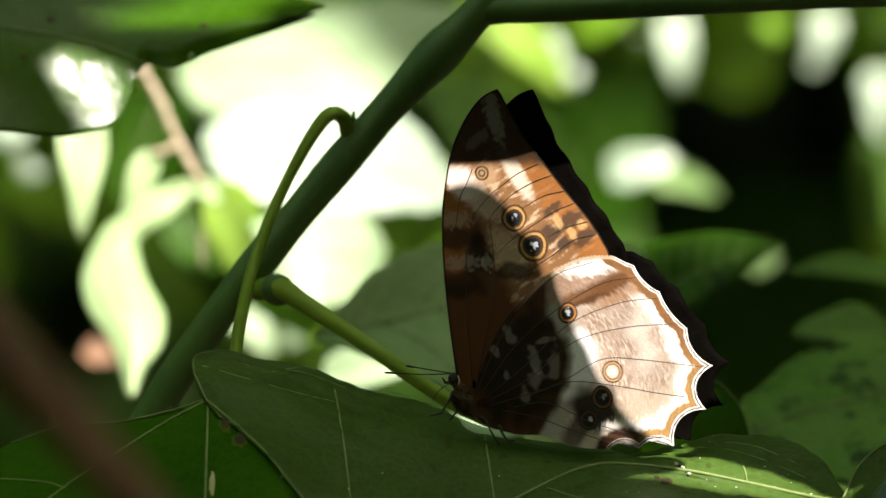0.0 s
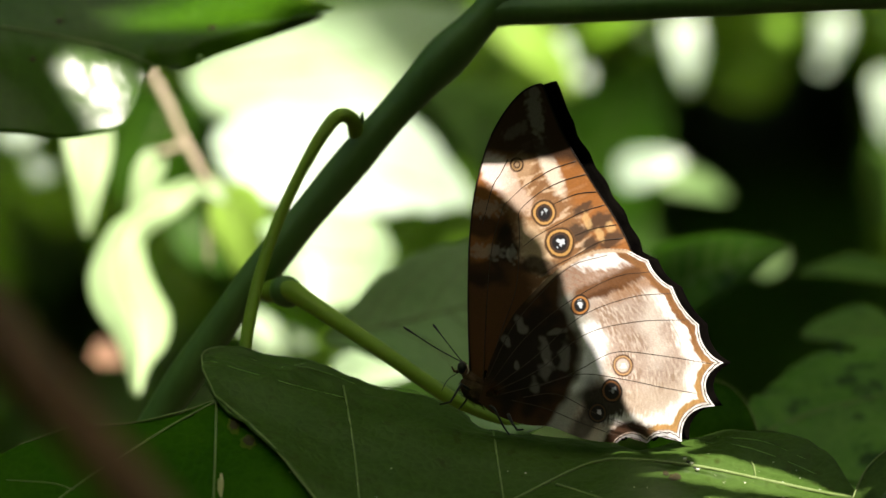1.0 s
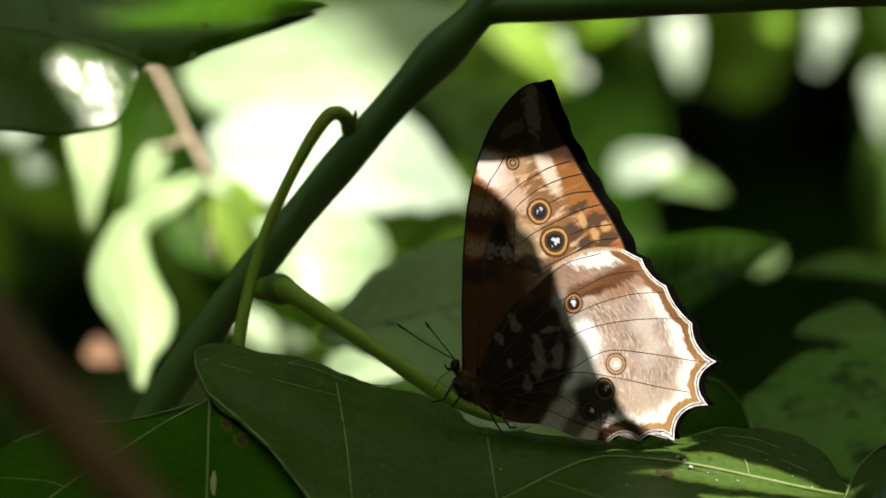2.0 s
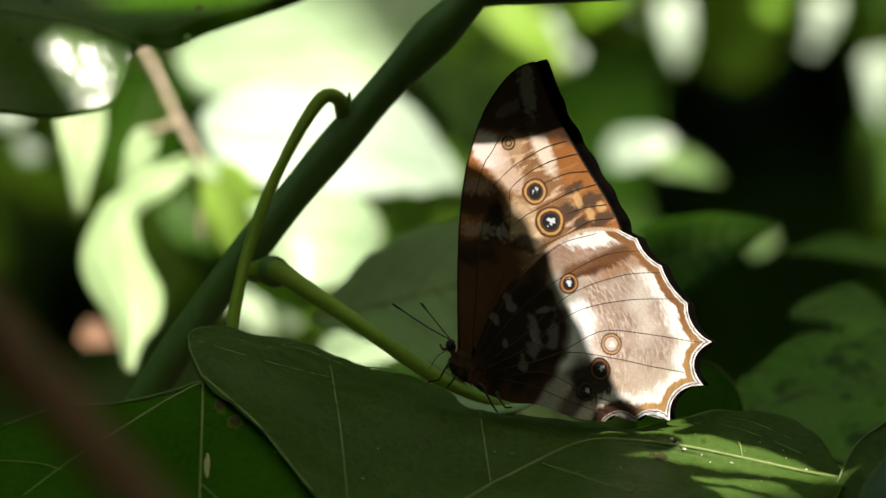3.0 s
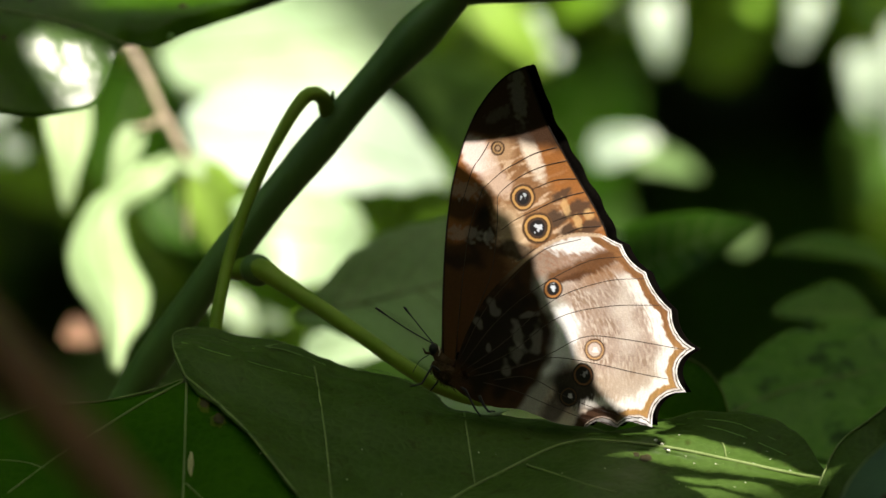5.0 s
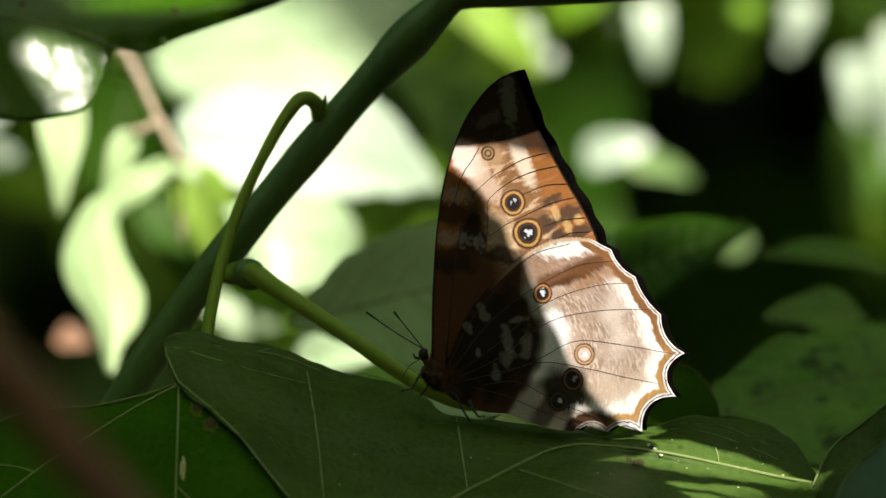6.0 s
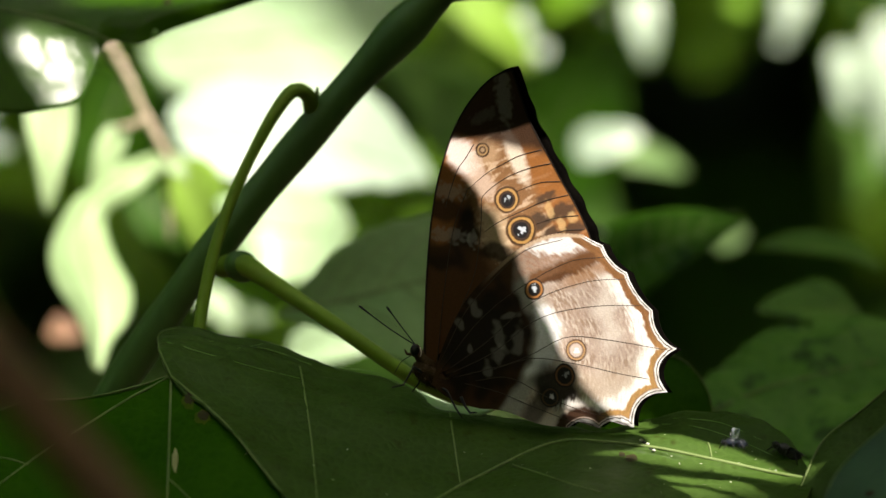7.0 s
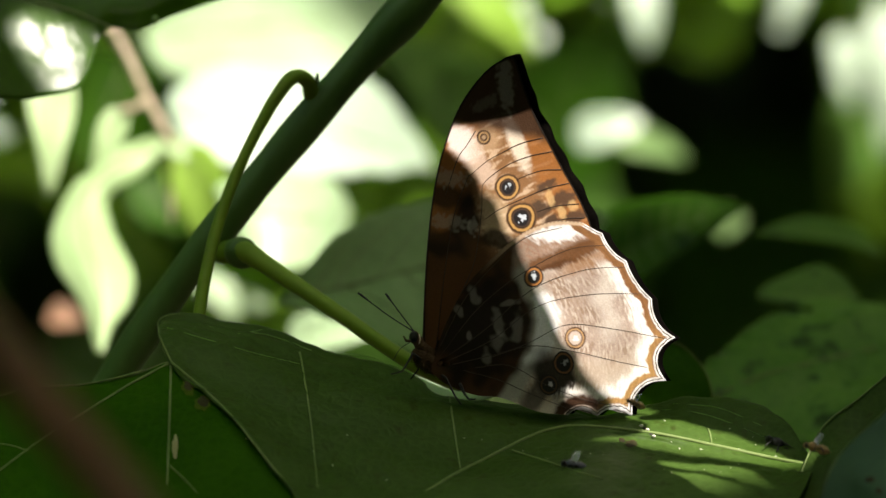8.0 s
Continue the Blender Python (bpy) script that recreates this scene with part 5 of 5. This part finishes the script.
    allq = np.concatenate([quads, back, edge_q])
    me.from_pydata(co.tolist(), [], allq.tolist())
    me.polygons.foreach_set("use_smooth", [True] * len(me.polygons))
    me.materials.append(material)
    me.materials.append(M_WING_TOP)
    if pattern:
        # distance to the outer rim, by the nearest of its points
        step = rim[int(outer[0] * rays):int(outer[1] * rays)]
        dist = np.min(np.hypot(flat[:, None, 0] - step[None, :, 0], flat[:, None, 1] - step[None, :, 1]), axis=1) if n < 60000 else np.concatenate(
            [np.min(np.hypot(c[:, None, 0] - step[None, :, 0], c[:, None, 1] - step[None, :, 1]), axis=1) for c in np.array_split(flat, 40)])
        along = np.repeat(np.linspace(0, 1, rays), rings)
        c = np.clip(pattern(flat, dist, along), 0.002, 0.9)
        col = np.ones((2 * n, 4))
        col[:n, :3] = c
        col[n:, :3] = 0.008
        layer = me.color_attributes.new("pattern", 'FLOAT_COLOR', 'POINT')
        layer.data.foreach_set("color", col.ravel())
        ids = np.zeros(len(allq), int)
        ids[len(quads):len(quads) + len(back)] = 1
        me.polygons.foreach_set("material_index", ids.tolist())
    ob = new(name, me)
    ob.parent = parent
    ob["label"] = label
    return ob


def wing_vein(parent, pts, r, lift):
    q = spline(pts, 24)
    path = [(x / 1000, -(lift + relief(x, z)) / 1000, z / 1000) for x, z in q]
    part("vein", tube(bmesh.new(), path, np.linspace(r, r * 0.6, 24), 5), M_WING_VEIN, parent)


def build_butterfly():
    ob = thing("butterfly", at(*(3.17, -17.83, 0)), "brown butterfly with closed eyespotted wings and scalloped white-edged hindwings", "butterfly")
    hind = hind_outline()
    run = np.concatenate([[0], np.cumsum(np.linalg.norm(np.diff(hind, axis=0), axis=1))])
    margin = (run[89] / run[-1], run[89 + 25 * len(HIND_HOLLOW)] / run[-1])
    fore = spline(FORE_RIM, 300)
    hw = wing("hindwing", hind, (1.08, 0), hind_pattern, M_WING, ob, "pale pinkish brown hindwing with eyespots and scalloped margin", 0.5, margin)
    hw.location.y = -0.0018
    fw = wing("forewing", fore, (0.67, 1.25), fore_pattern, M_WING, ob, "orange brown forewing with three ringed eyespots", 0.4, (0.0, 0.75))
    fw.location.y = -0.0008
    wavy = fore.copy()
    k = np.arange(300)
    wavy[:, 0] += np.where((k > 150) & (k < 230), 0.2 * np.sin((k - 150) * 0.47), 0.0)
    fw2 = wing("forewing", wavy, (0.67, 1.25), None, M_WING_TOP, ob, "black upper side of the far forewing", -0.3, rays=160, rings=24)
    fw2.location.y = 0.0012
    hw2 = wing("hindwing", hind, (1.08, 0), None, M_WING_TOP, ob, "black upper side of the far hindwing", -0.3, rays=260, rings=24)
    hw2.location.y = 0.0020
    for pts in ([(14.8, 34.15), (11.5, 33.1), (9, 31.7), (6.9, 30.4), (4.2, 27.9)], [(16.25, 32.2), (12.75, 31.25), (9.4, 29.6), (6.5, 27.1), (6.25, 25.4)], [(17.75, 29.6), (14.8, 29.3), (11.9, 28.1), (11.4, 27.8)],
                [(18.95, 27.65), (15.7, 26.7), (12.75, 25.25), (9, 23.3), (6.9, 21.7)], [(20.6, 24.7), (17.3, 24.2), (14.5, 23.2)], [(21.6, 22.7), (18.2, 22.25), (14.8, 20.4), (11.5, 18.75), (9.4, 17.2)],
                [(4.8, 34.6), (3.6, 32.4), (2.4, 30.4), (0.9, 25.0)],
                [(0.67, 1.25), (1.33, 12.92), (2.33, 22.08), (4.17, 28.08)], [(0.83, 1.25), (3.58, 9.58), (5.67, 15.42), (6.3, 22.5), (6.25, 25.4)], [(-1.33, 3.75), (-1.42, 12.92), (-1.17, 21.25), (-0.5, 27.92), (0.58, 32.92), (2.25, 37.92)]):
        wing_vein(fw, pts, 0.000085, 0.06)
    for pts in ([(1.5, 1.25), (6.5, 7.92), (12.33, 12.92), (19.83, 17.08), (25.5, 17.92)], [(1.92, 0.83), (8.17, 5.42), (14.83, 11.25), (22.33, 14.17), (28.58, 14.75)],
                [(2.33, 0.42), (9, 3.75), (15.67, 8.75), (23.17, 10.58), (30.67, 10.83)], [(3.17, 0), (10.67, 1.92), (14.83, 3.58), (19.83, 6.08), (25.67, 5.75), (34.83, 4.25)],
                [(9, 1.25), (14.83, 2.92), (21.5, 2.08), (27.33, 0.83), (31.92, 0)],
                [(6.5, -0.42), (11.5, 0), (17.33, -2.92), (23.17, -5), (28.17, -5.83)], [(4.83, -0.83), (9.83, -2.08), (14.83, -4.17), (21.5, -6.67)],
                [(1.33, 2.5), (4.83, 9.58), (9, 14.58), (13.58, 18.75), (19, 20.42)]):
        wing_vein(hw, pts, 0.00007, 0.06)
    # body
    ax = Matrix.Rotation(radians(32), 4, 'Y')
    part("thorax", ball(bmesh.new(), (-0.0002, 0.0, 0.0004), (0.0030, 0.0019, 0.0017), ax), M_FUR, ob, "brown furry thorax")
    part("neck", tube(bmesh.new(), [(0.0006, 0, 0.0008), (-0.0008, 0, 0.0020), (-0.0016, 0, 0.0031), (-0.0022, 0, 0.0037)], [0.0015, 0.0013, 0.0010, 0.0007], 12), M_FUR, ob, "brown furry neck")
    rnd = random.Random(21)
    hair = bmesh.new()
    for _ in range(420):
        a, b = rnd.uniform(0, 6.283), math.acos(rnd.uniform(-1, 1))
        nrm = Vector((math.sin(b) * math.cos(a), math.sin(b) * math.sin(a), math.cos(b)))
        q = ax @ Vector((nrm.x * 0.0030, nrm.y * 0.0019, nrm.z * 0.0017)) + Vector((-0.0002, 0, 0.0004))
        way = (ax @ nrm + Vector((0.9, 0, -0.7))).normalized() * rnd.uniform(0.0004, 0.0009)
        tube(hair, [q, q + way], [0.00004, 0.00001], 3)
    part("fur", hair, M_FUR, ob, "brown hairs on the thorax")
    part("collar", tube(bmesh.new(), [(-0.0017, -0.0009, 0.0044), (-0.0015, -0.0012, 0.0036), (-0.0017, -0.0009, 0.0030)], 0.0001, 6), M_TWIG, ob, "pale stripe behind the eye")
    ab = bmesh.new()
    tube(ab, spline([(0.002, 0, -0.0006), (0.006, 0, -0.0019), (0.0105, 0, -0.0032), (0.0135, 0, -0.0036)], 16), np.interp(np.arange(16), [0, 4, 10, 15], [0.0012, 0.0016, 0.0013, 0.0004]), 12)
    part("abdomen", ab, M_FUR, ob, "brown segmented abdomen")
    head = part("head", ball(bmesh.new(), (-0.0024, 0, 0.0039), (0.0008, 0.0009, 0.0010)), M_FUR, ob)
    for y in (-0.0008, 0.0008):
        part("eye", ball(bmesh.new(), (-0.0025, y, 0.0040), (0.00066, 0.00055, 0.00082)), M_BLACK, head, "glossy black compound eye")
        part("palp", tube(bmesh.new(), [(-0.0030, y * 0.5, 0.0034), (-0.0036, y * 0.5, 0.0034), (-0.0040, y * 0.4, 0.0041)], [0.00025, 0.0002, 0.0001], 7), M_FUR, head)
    ants = []
    for (tip, y) in (((-11, 10.08), -0.0012), ((-6.83, 10.17), 0.0025)):
        b0 = (-0.0024, -0.0004 if y < 0 else 0.0004, 0.0047)
        e0 = (tip[0] / 1000, y, tip[1] / 1000)
        rel = Vector(e0) - Vector(b0)
        mid = rel * 0.5 + Vector((0.0003, 0, -0.0004))
        bm = tube(bmesh.new(), spline([(0, 0, 0), mid, rel], 30), np.interp(np.arange(30), [0, 22, 27, 29], [0.00009, 0.00009, 0.00018, 0.00014]), 7)
        me = bpy.data.meshes.new("antenna")
        bm.to_mesh(me)
        bm.free()
        me.materials.append(M_BLACK)
        a1 = new("antenna", me)
        a1.parent = ob
        a1.location = b0
        ants.append(a1)
    # legs: hip, knee, ankle, foot
    for y, pts in ((-0.0012, [(-0.83, 0.25), (-2.58, 1.58), (-4.17, -1.08), (-5.83, -1.42)]), (0.0014, [(-0.83, 0.58), (-1.33, 0.42), (-1.92, -1.08), (-2.92, -2.33)]),
                   (-0.0014, [(1.17, -1.42), (2.25, -2), (3.67, -4.75), (4.5, -5.92)]), (-0.0024, [(4.3, -2.9), (4.9, -4.2), (5.6, -5.1), (6.5, -5)])):
        q = [(x / 1000, y * (1 + 0.6 * k), z / 1000) for k, (x, z) in enumerate(pts)]
        path = []
        for a, b in zip(q, q[1:]):
            path += [tuple(np.array(a) + (np.array(b) - np.array(a)) * t) for t in (0.0, 0.33, 0.66)]
        path.append(q[-1])
        part("leg", tube(bmesh.new(), path, np.interp(np.arange(10), [0, 2, 4, 9], [0.00026, 0.00022, 0.00017, 0.00012]), 7), M_BLACK, ob)
    part("proboscis", tube(bmesh.new(), spline([(-0.0030, 0, 0.0032), (-0.0045, 0, 0.0022), (-0.0055, 0, 0.0005)], 12), 0.00006, 5), M_BLACK, ob)
    return ob, fw, hw, fw2, hw2, ants


BUTTERFLY, FORE, HIND, FORE_FAR, HIND_FAR, ANTENNAE = build_butterfly()


# ---- the flies ----
def build_fly(label, colour, size, wings_out, eye, clear):
    """A small fly, its head towards -x, standing on z = 0."""
    ob = thing("fly", (0, 0, 0), label, "fly", "flies")
    k = size / 5.0 / 1000
    part("thorax", ball(bmesh.new(), (-0.3 * k, 0, 1.15 * k), (0.95 * k, 0.75 * k, 0.75 * k)), colour, ob)
    ab = bmesh.new()
    tube(ab, spline([(0.3 * k, 0, 1.1 * k), (1.0 * k, 0, 1.0 * k), (1.9 * k, 0, 0.85 * k), (2.5 * k, 0, 0.75 * k)], 14), np.interp(np.arange(14), [0, 4, 9, 13], [0.5 * k, 0.8 * k, 0.7 * k, 0.12 * k]), 12)
    part("abdomen", ab, colour, ob)
    head = part("head", ball(bmesh.new(), (-1.45 * k, 0, 1.15 * k), (0.45 * k, 0.6 * k, 0.5 * k)), colour, ob)
    for y in (-1, 1):
        part("eye", ball(bmesh.new(), (-1.5 * k, 0.42 * y * k, 1.2 * k), (0.32 * k, 0.25 * k, 0.38 * k), None, 10, 8), eye, head)
        part("antenna", tube(bmesh.new(), [(-1.8 * k, 0.12 * y * k, 1.25 * k), (-2.1 * k, 0.2 * y * k, 1.15 * k)], 0.05 * k, 5), M_BLACK, head)
        tip = Vector((2.6, 0.75 * y, 1.5)) * k if not wings_out else Vector((0.7, 1.6 * y, 3.4)) * k
        root = Vector((-0.2, 0.45 * y, 1.6)) * k
        face = (0.1, 0.2 * y, 1) if not wings_out else (-0.8, y, 0.3)
        part("wing", sheet(bmesh.new(), blade(root, tip, 1.3 * k, face, 0.03, 0.1, rows=14, cols=7, full=0.8), 0.02 * k), clear, ob, "filmy wing")
        for x, foot in ((-0.8, -1.7), (-0.2, -0.2), (0.3, 1.5)):
            part("leg", tube(bmesh.new(), [(x * k, 0.4 * y * k, 0.8 * k), ((x + foot) / 2 * k, 1.1 * y * k, 1.15 * k), (foot * k, 1.4 * y * k, 0.35 * k), ((foot * 1.1) * k, 1.6 * y * k, 0)], [0.12 * k, 0.1 * k, 0.07 * k, 0.05 * k], 6), M_BLACK, ob)
    return ob


M_EYE = surface("fly_eye", (0.03, 0.008, 0.006), (0.06, 0.015, 0.01), 0.3, 900, 5000, 0.2, 0.0, 0.6, 0.0)
M_FLY = surface("fly_dark", (0.006, 0.006, 0.007), (0.016, 0.016, 0.018), 0.45, 900, 4000, 0.3, 0.0, 0.4, 0.0)
M_FLY_BLUE = surface("fly_blue_grey", (0.008, 0.011, 0.024), (0.045, 0.055, 0.095), 0.35, 900, 4000, 0.3, 0.0, 0.6, 0.0)
M_FLY_TAN = surface("fly_tan", (0.16, 0.075, 0.02), (0.42, 0.26, 0.10), 0.45, 900, 4000, 0.3, 0.0, 0.5, 0.0)
M_FLY_WING = bpy.data.materials.new("fly_wing")
M_FLY_WING.use_nodes = True
M_FLY_WING.node_tree.nodes["Principled BSDF"].inputs["Base Color"].default_value = (0.55, 0.6, 0.65, 1)
M_FLY_WING.node_tree.nodes["Principled BSDF"].inputs["Roughness"].default_value = 0.25
M_FLY_WING.node_tree.nodes["Principled BSDF"].inputs["Alpha"].default_value = 0.35

M_FLY_SMOKY = bpy.data.materials.new("fly_wing_smoky")
M_FLY_SMOKY.use_nodes = True
M_FLY_SMOKY.node_tree.nodes["Principled BSDF"].inputs["Base Color"].default_value = (0.012, 0.011, 0.010, 1)
M_FLY_SMOKY.node_tree.nodes["Principled BSDF"].inputs["Roughness"].default_value = 0.5
M_FLY_SMOKY.node_tree.nodes["Principled BSDF"].inputs["Alpha"].default_value = 0.7

FLY_DARK = build_fly("small black fly that settles on the broad leaf", M_FLY, 6.0, False, M_BLACK, M_FLY_SMOKY)
FLY_BLUE = build_fly("small blue-grey fly flitting about the broad leaf", M_FLY_BLUE, 4.6, True, M_BLACK, M_FLY_WING)
FLY_TAN = build_fly("small yellowish fly hovering by the butterfly", M_FLY_TAN, 3.4, True, M_EYE, M_FLY_WING)
FLY_BROWN = build_fly("small brown fly flying over the leaves", M_FLY_TAN, 4.6, True, M_EYE, M_FLY_WING)
FLY_FAR = build_fly("tiny dark fly crossing behind the shrub", M_FLY, 4.2, True, M_BLACK, M_FLY_SMOKY)


def flight(fly, rows, rz=0.0):
    """Seconds, the place as at() takes it, and how far the body is nosed down and turned."""
    out = []
    for t, u, v, d, ry, turn in rows:
        out.append((t, Matrix.Translation(at(u, v, d)) @ pose(0, 0, 0, 0, ry, turn + rz)))
    walk(fly, out)


# ---- what moves ----
TIMES = [0, 0.25, 0.5, 1.0, 2.5, 3.0, 3.5, 4.0, 4.5, 5.0, 6.5, 7.0, 7.5, 8.0]


def motions():
    # the broad leaf nods, the butterfly with it: drop in mm
    drop = [6, 5.5, 4, -5, -5, -5, 0, -1, 6, 0, 2, 6, 5, 5]
    side = [-3, -3, -3, -3, -3, -3, 0, -3, -3, -2, -1, 0, 0, 0]
    walk(MAIN, [(t, Matrix.Translation(Vector(MAIN_O) + Vector((s, 0, -d)) / 12000)) for t, d, s in zip(TIMES, drop, side)])
    fx = [-4, -3.5, -3, -3, -3, 0, 0, -2, -2, -2, -9, -9, -11, -11]
    fz = [14, 15, 13, 2, 2, -2, 0, 1, 5, 3, 4, 5, 5, 7]
    base = Vector(BUTTERFLY.location)
    walk(BUTTERFLY, [(t, Matrix.Translation(base + Vector((s + a, 0, -d - b)) / 12000)) for t, d, s, a, b in zip(TIMES, drop, side, fx, fz)])
    lean = [-7.2, -5.2, -3.0, -0.8, 0, 0, 0, 0.8, 0.9, 1.6, 1.8, 2.4, 2.6, 3.0]
    walk(FORE, [(t, pose(0, -0.0008, 0, 0, a, 0)) for t, a in zip(TIMES, lean)])
    far = [-0.5, 0.4, 1.2, 2.2, 2.6, 2.6, 2.6, 3.0, 3.1, 3.4, 3.5, 3.9, 4.1, 4.4]
    walk(FORE_FAR, [(t, pose(0.0012, 0.0012, 0.0006, 0, a - 1.7, 0)) for t, a in zip(TIMES, far)])
    hind = [-2.3, -1.9, -1.3, -0.3, 0, 0, 0, 0.2, 0.4, 0.7, 0.5, 0.5, 0.7, 0.9]
    walk(HIND, [(t, pose(0, -0.0018, 0, 0, a, 0)) for t, a in zip(TIMES, hind)])
    apart = [2.8, 2.5, 2.0, 1.4, 1.1, 1.1, 1.1, 1.1, 1.1, 1.1, 1.0, 1.0, 1.0, 1.0]
    walk(HIND_FAR, [(t, pose(k / 1000, 0.0020, k / 3000, 0, a + 0.8, 1)) for t, a, k in zip(TIMES, hind, apart)])
    near_feel = [-31, -25, -8, -1, 0, 0, 0, 0, 0, 0, 2, 3, 3, 3]
    far_feel = [-42, -3, 0, 1, 0, 0, 0, 0, 0, 0, 1, 2, 2, 2]
    for a, feel in zip(ANTENNAE, (near_feel, far_feel)):
        b = Vector(a.location)
        walk(a, [(t, Matrix.Translation(b) @ pose(0, 0, 0, 0, f, 0)) for t, f in zip(TIMES, feel)])
    # the twig sways about its upper end
    b = Vector(TWIG.location)
    sway = [5, 4, 6, 10, -10, 3, 10, -6, -6, -3, -8, 1, -5, -2]
    rise = [20, 12, 8, 10, -6, 2, 8, -10, -14, 0, -4, 12, 0, 0]
    walk(TWIG, [(t, Matrix.Translation(b + Vector((-s, 0, -r * 0.5)) * 0.0001)) for t, s, r in zip(TIMES, sway, rise)])
    # flies: one settles on the leaf, the others flit through
    flight(FLY_DARK, [(*(0, 91.72, -1.34, 30), 0, 0), (*(6.1, 83.5, 4.71, 20), 0, 0), (*(6.3, 75.39, -1.84, 5), 0, 10), (*(6.5, 66.86, -8.38, 0), -5, 20), (*(6.6, 55.57, -26.17, -3), 10, 20), (*(6.7, 53.78, -29.36, -4), 22, 15), (*(7, 54.08, -30.79, -4), 27, 12),
                      (*(7.3, 53.5, -31.73, -4), 27, 10), (*(7.5, 53.28, -30.93, -4), 27, 12), (*(8, 53.08, -31.99, -4), 27, 8)])
    flight(FLY_BLUE, [(*(0, 29.22, -63.84, -30), 0, 0), (*(6.6, 34.07, -57.83, -30), 0, 0), (*(6.8, 35.16, -42.56, -25), 0, 10), (*(6.9, 49.04, -35.59, -20), -10, 20), (*(7, 46.83, -29.46, -14), 0, 10), (*(7.1, 47.06, -25.85, -12), -8, 0), (*(7.2, 51.03, -26.25, -12), -15, -10), (*(7.3, 51.67, -24.14, -10), -18, -10),
                      (*(7.4, 42.23, -24.37, -12), -18, 0), (*(7.5, 34.53, -30.1, -12), -15, 0), (*(7.6, 27.14, -34.28, -14), -5, 15), (*(7.7, 26.17, -34.79, -14), 0, 25), (*(7.8, 25.36, -35.22, -14), 5, 20), (*(7.9, 24.06, -34.4, -14), 5, 15), (*(8, 23.08, -34.74, -14), 8, 10)])
    flight(FLY_TAN, [(*(0, 33.38, -68.01, -25), 0, 0), (*(7.4, 34.48, -64.04, -25), 0, 0), (*(7.6, 34.48, -44.44, -20), 0, 0), (*(7.7, 36.84, -36.96, -20), 0, 10), (*(7.8, 40.2, -16.47, -14), -10, 20), (*(7.9, 34.22, -15.48, -14), 0, 10), (*(8, 32.08, -25.32, -14), 20, 0)])
    flight(FLY_BROWN, [(*(0, 91.72, -26.34, -20), 0, 0), (*(7.5, 88.62, -29.27, -20), 0, 0), (*(7.8, 68.7, -31.05, -20), 0, 0), (*(7.9, 63.31, -33.73, -20), 5, 5), (*(8, 58.75, -32.16, -18), 12, 5)])
    flight(FLY_FAR, [(*(0, -91.62, -9.68, 60), 0, 180), (*(0.4, -72.33, -1.34, 60), 0, 180), (*(0.6, -30.08, 10.54, 60), -20, 180), (*(0.7, -14.99, 30.34, 60), -40, 180), (*(0.8, -4.4, 57.15, 60), -20, 180), (*(1.6, 82.67, 52.62, 60), 0, 130), (*(2.2, 91.57, 11.33, 60), 0, 60), (*(2.4, 45.76, 12.51, 60), 0, 0), (*(2.5, 2.02, 16.52, 40), 0, 0), (*(2.6, -41.38, 20.74, 60), 0, 0), (*(2.7, -82.95, 25.38, 60), 0, 0),
                     (*(3, -15.97, 54.31, 60), 0, 0), (*(3.3, 42.74, 49.61, 60), 0, 60), (*(3.5, 37.83, 24.08, 60), 30, 60), (*(3.6, 40.99, 18.74, 60), 20, 60), (*(3.7, 31.48, 15.06, 60), 0, 0), (*(3.8, 18.23, 29.71, 60), -20, 0), (*(3.9, 9.97, 49.86, 60), -20, 0), (*(4.6, 77.2, -20.94, -10), 0, 0), (*(5.1, 73.23, -31.72, -16), 0, 0), (*(5.2, 38.5, -29.16, -16), 0, 0), (*(5.3, 11.78, -42.43, -20), 0, 0), (*(5.8, 45.67, -45.47, -20), 0, 60), (*(6.2, 41.94, -41.9, -18), 0, 60), (*(6.3, 39.22, -19.59, -14), -30, 60), (*(6.4, 29.66, 48.22, 40), -30, 60),
                     (*(6.6, -20.1, 46.34, 60), 0, 60), (*(6.7, -4.64, 15.05, 60), 10, 140), (*(6.8, 17.66, 9.94, 60), 0, 180), (*(6.9, 41.04, 20.82, 60), -10, 180), (*(7, 72.08, 41.88, 60), -10, 180), (*(8, 97.08, 59.84, 60), 0, 180)])


motions()
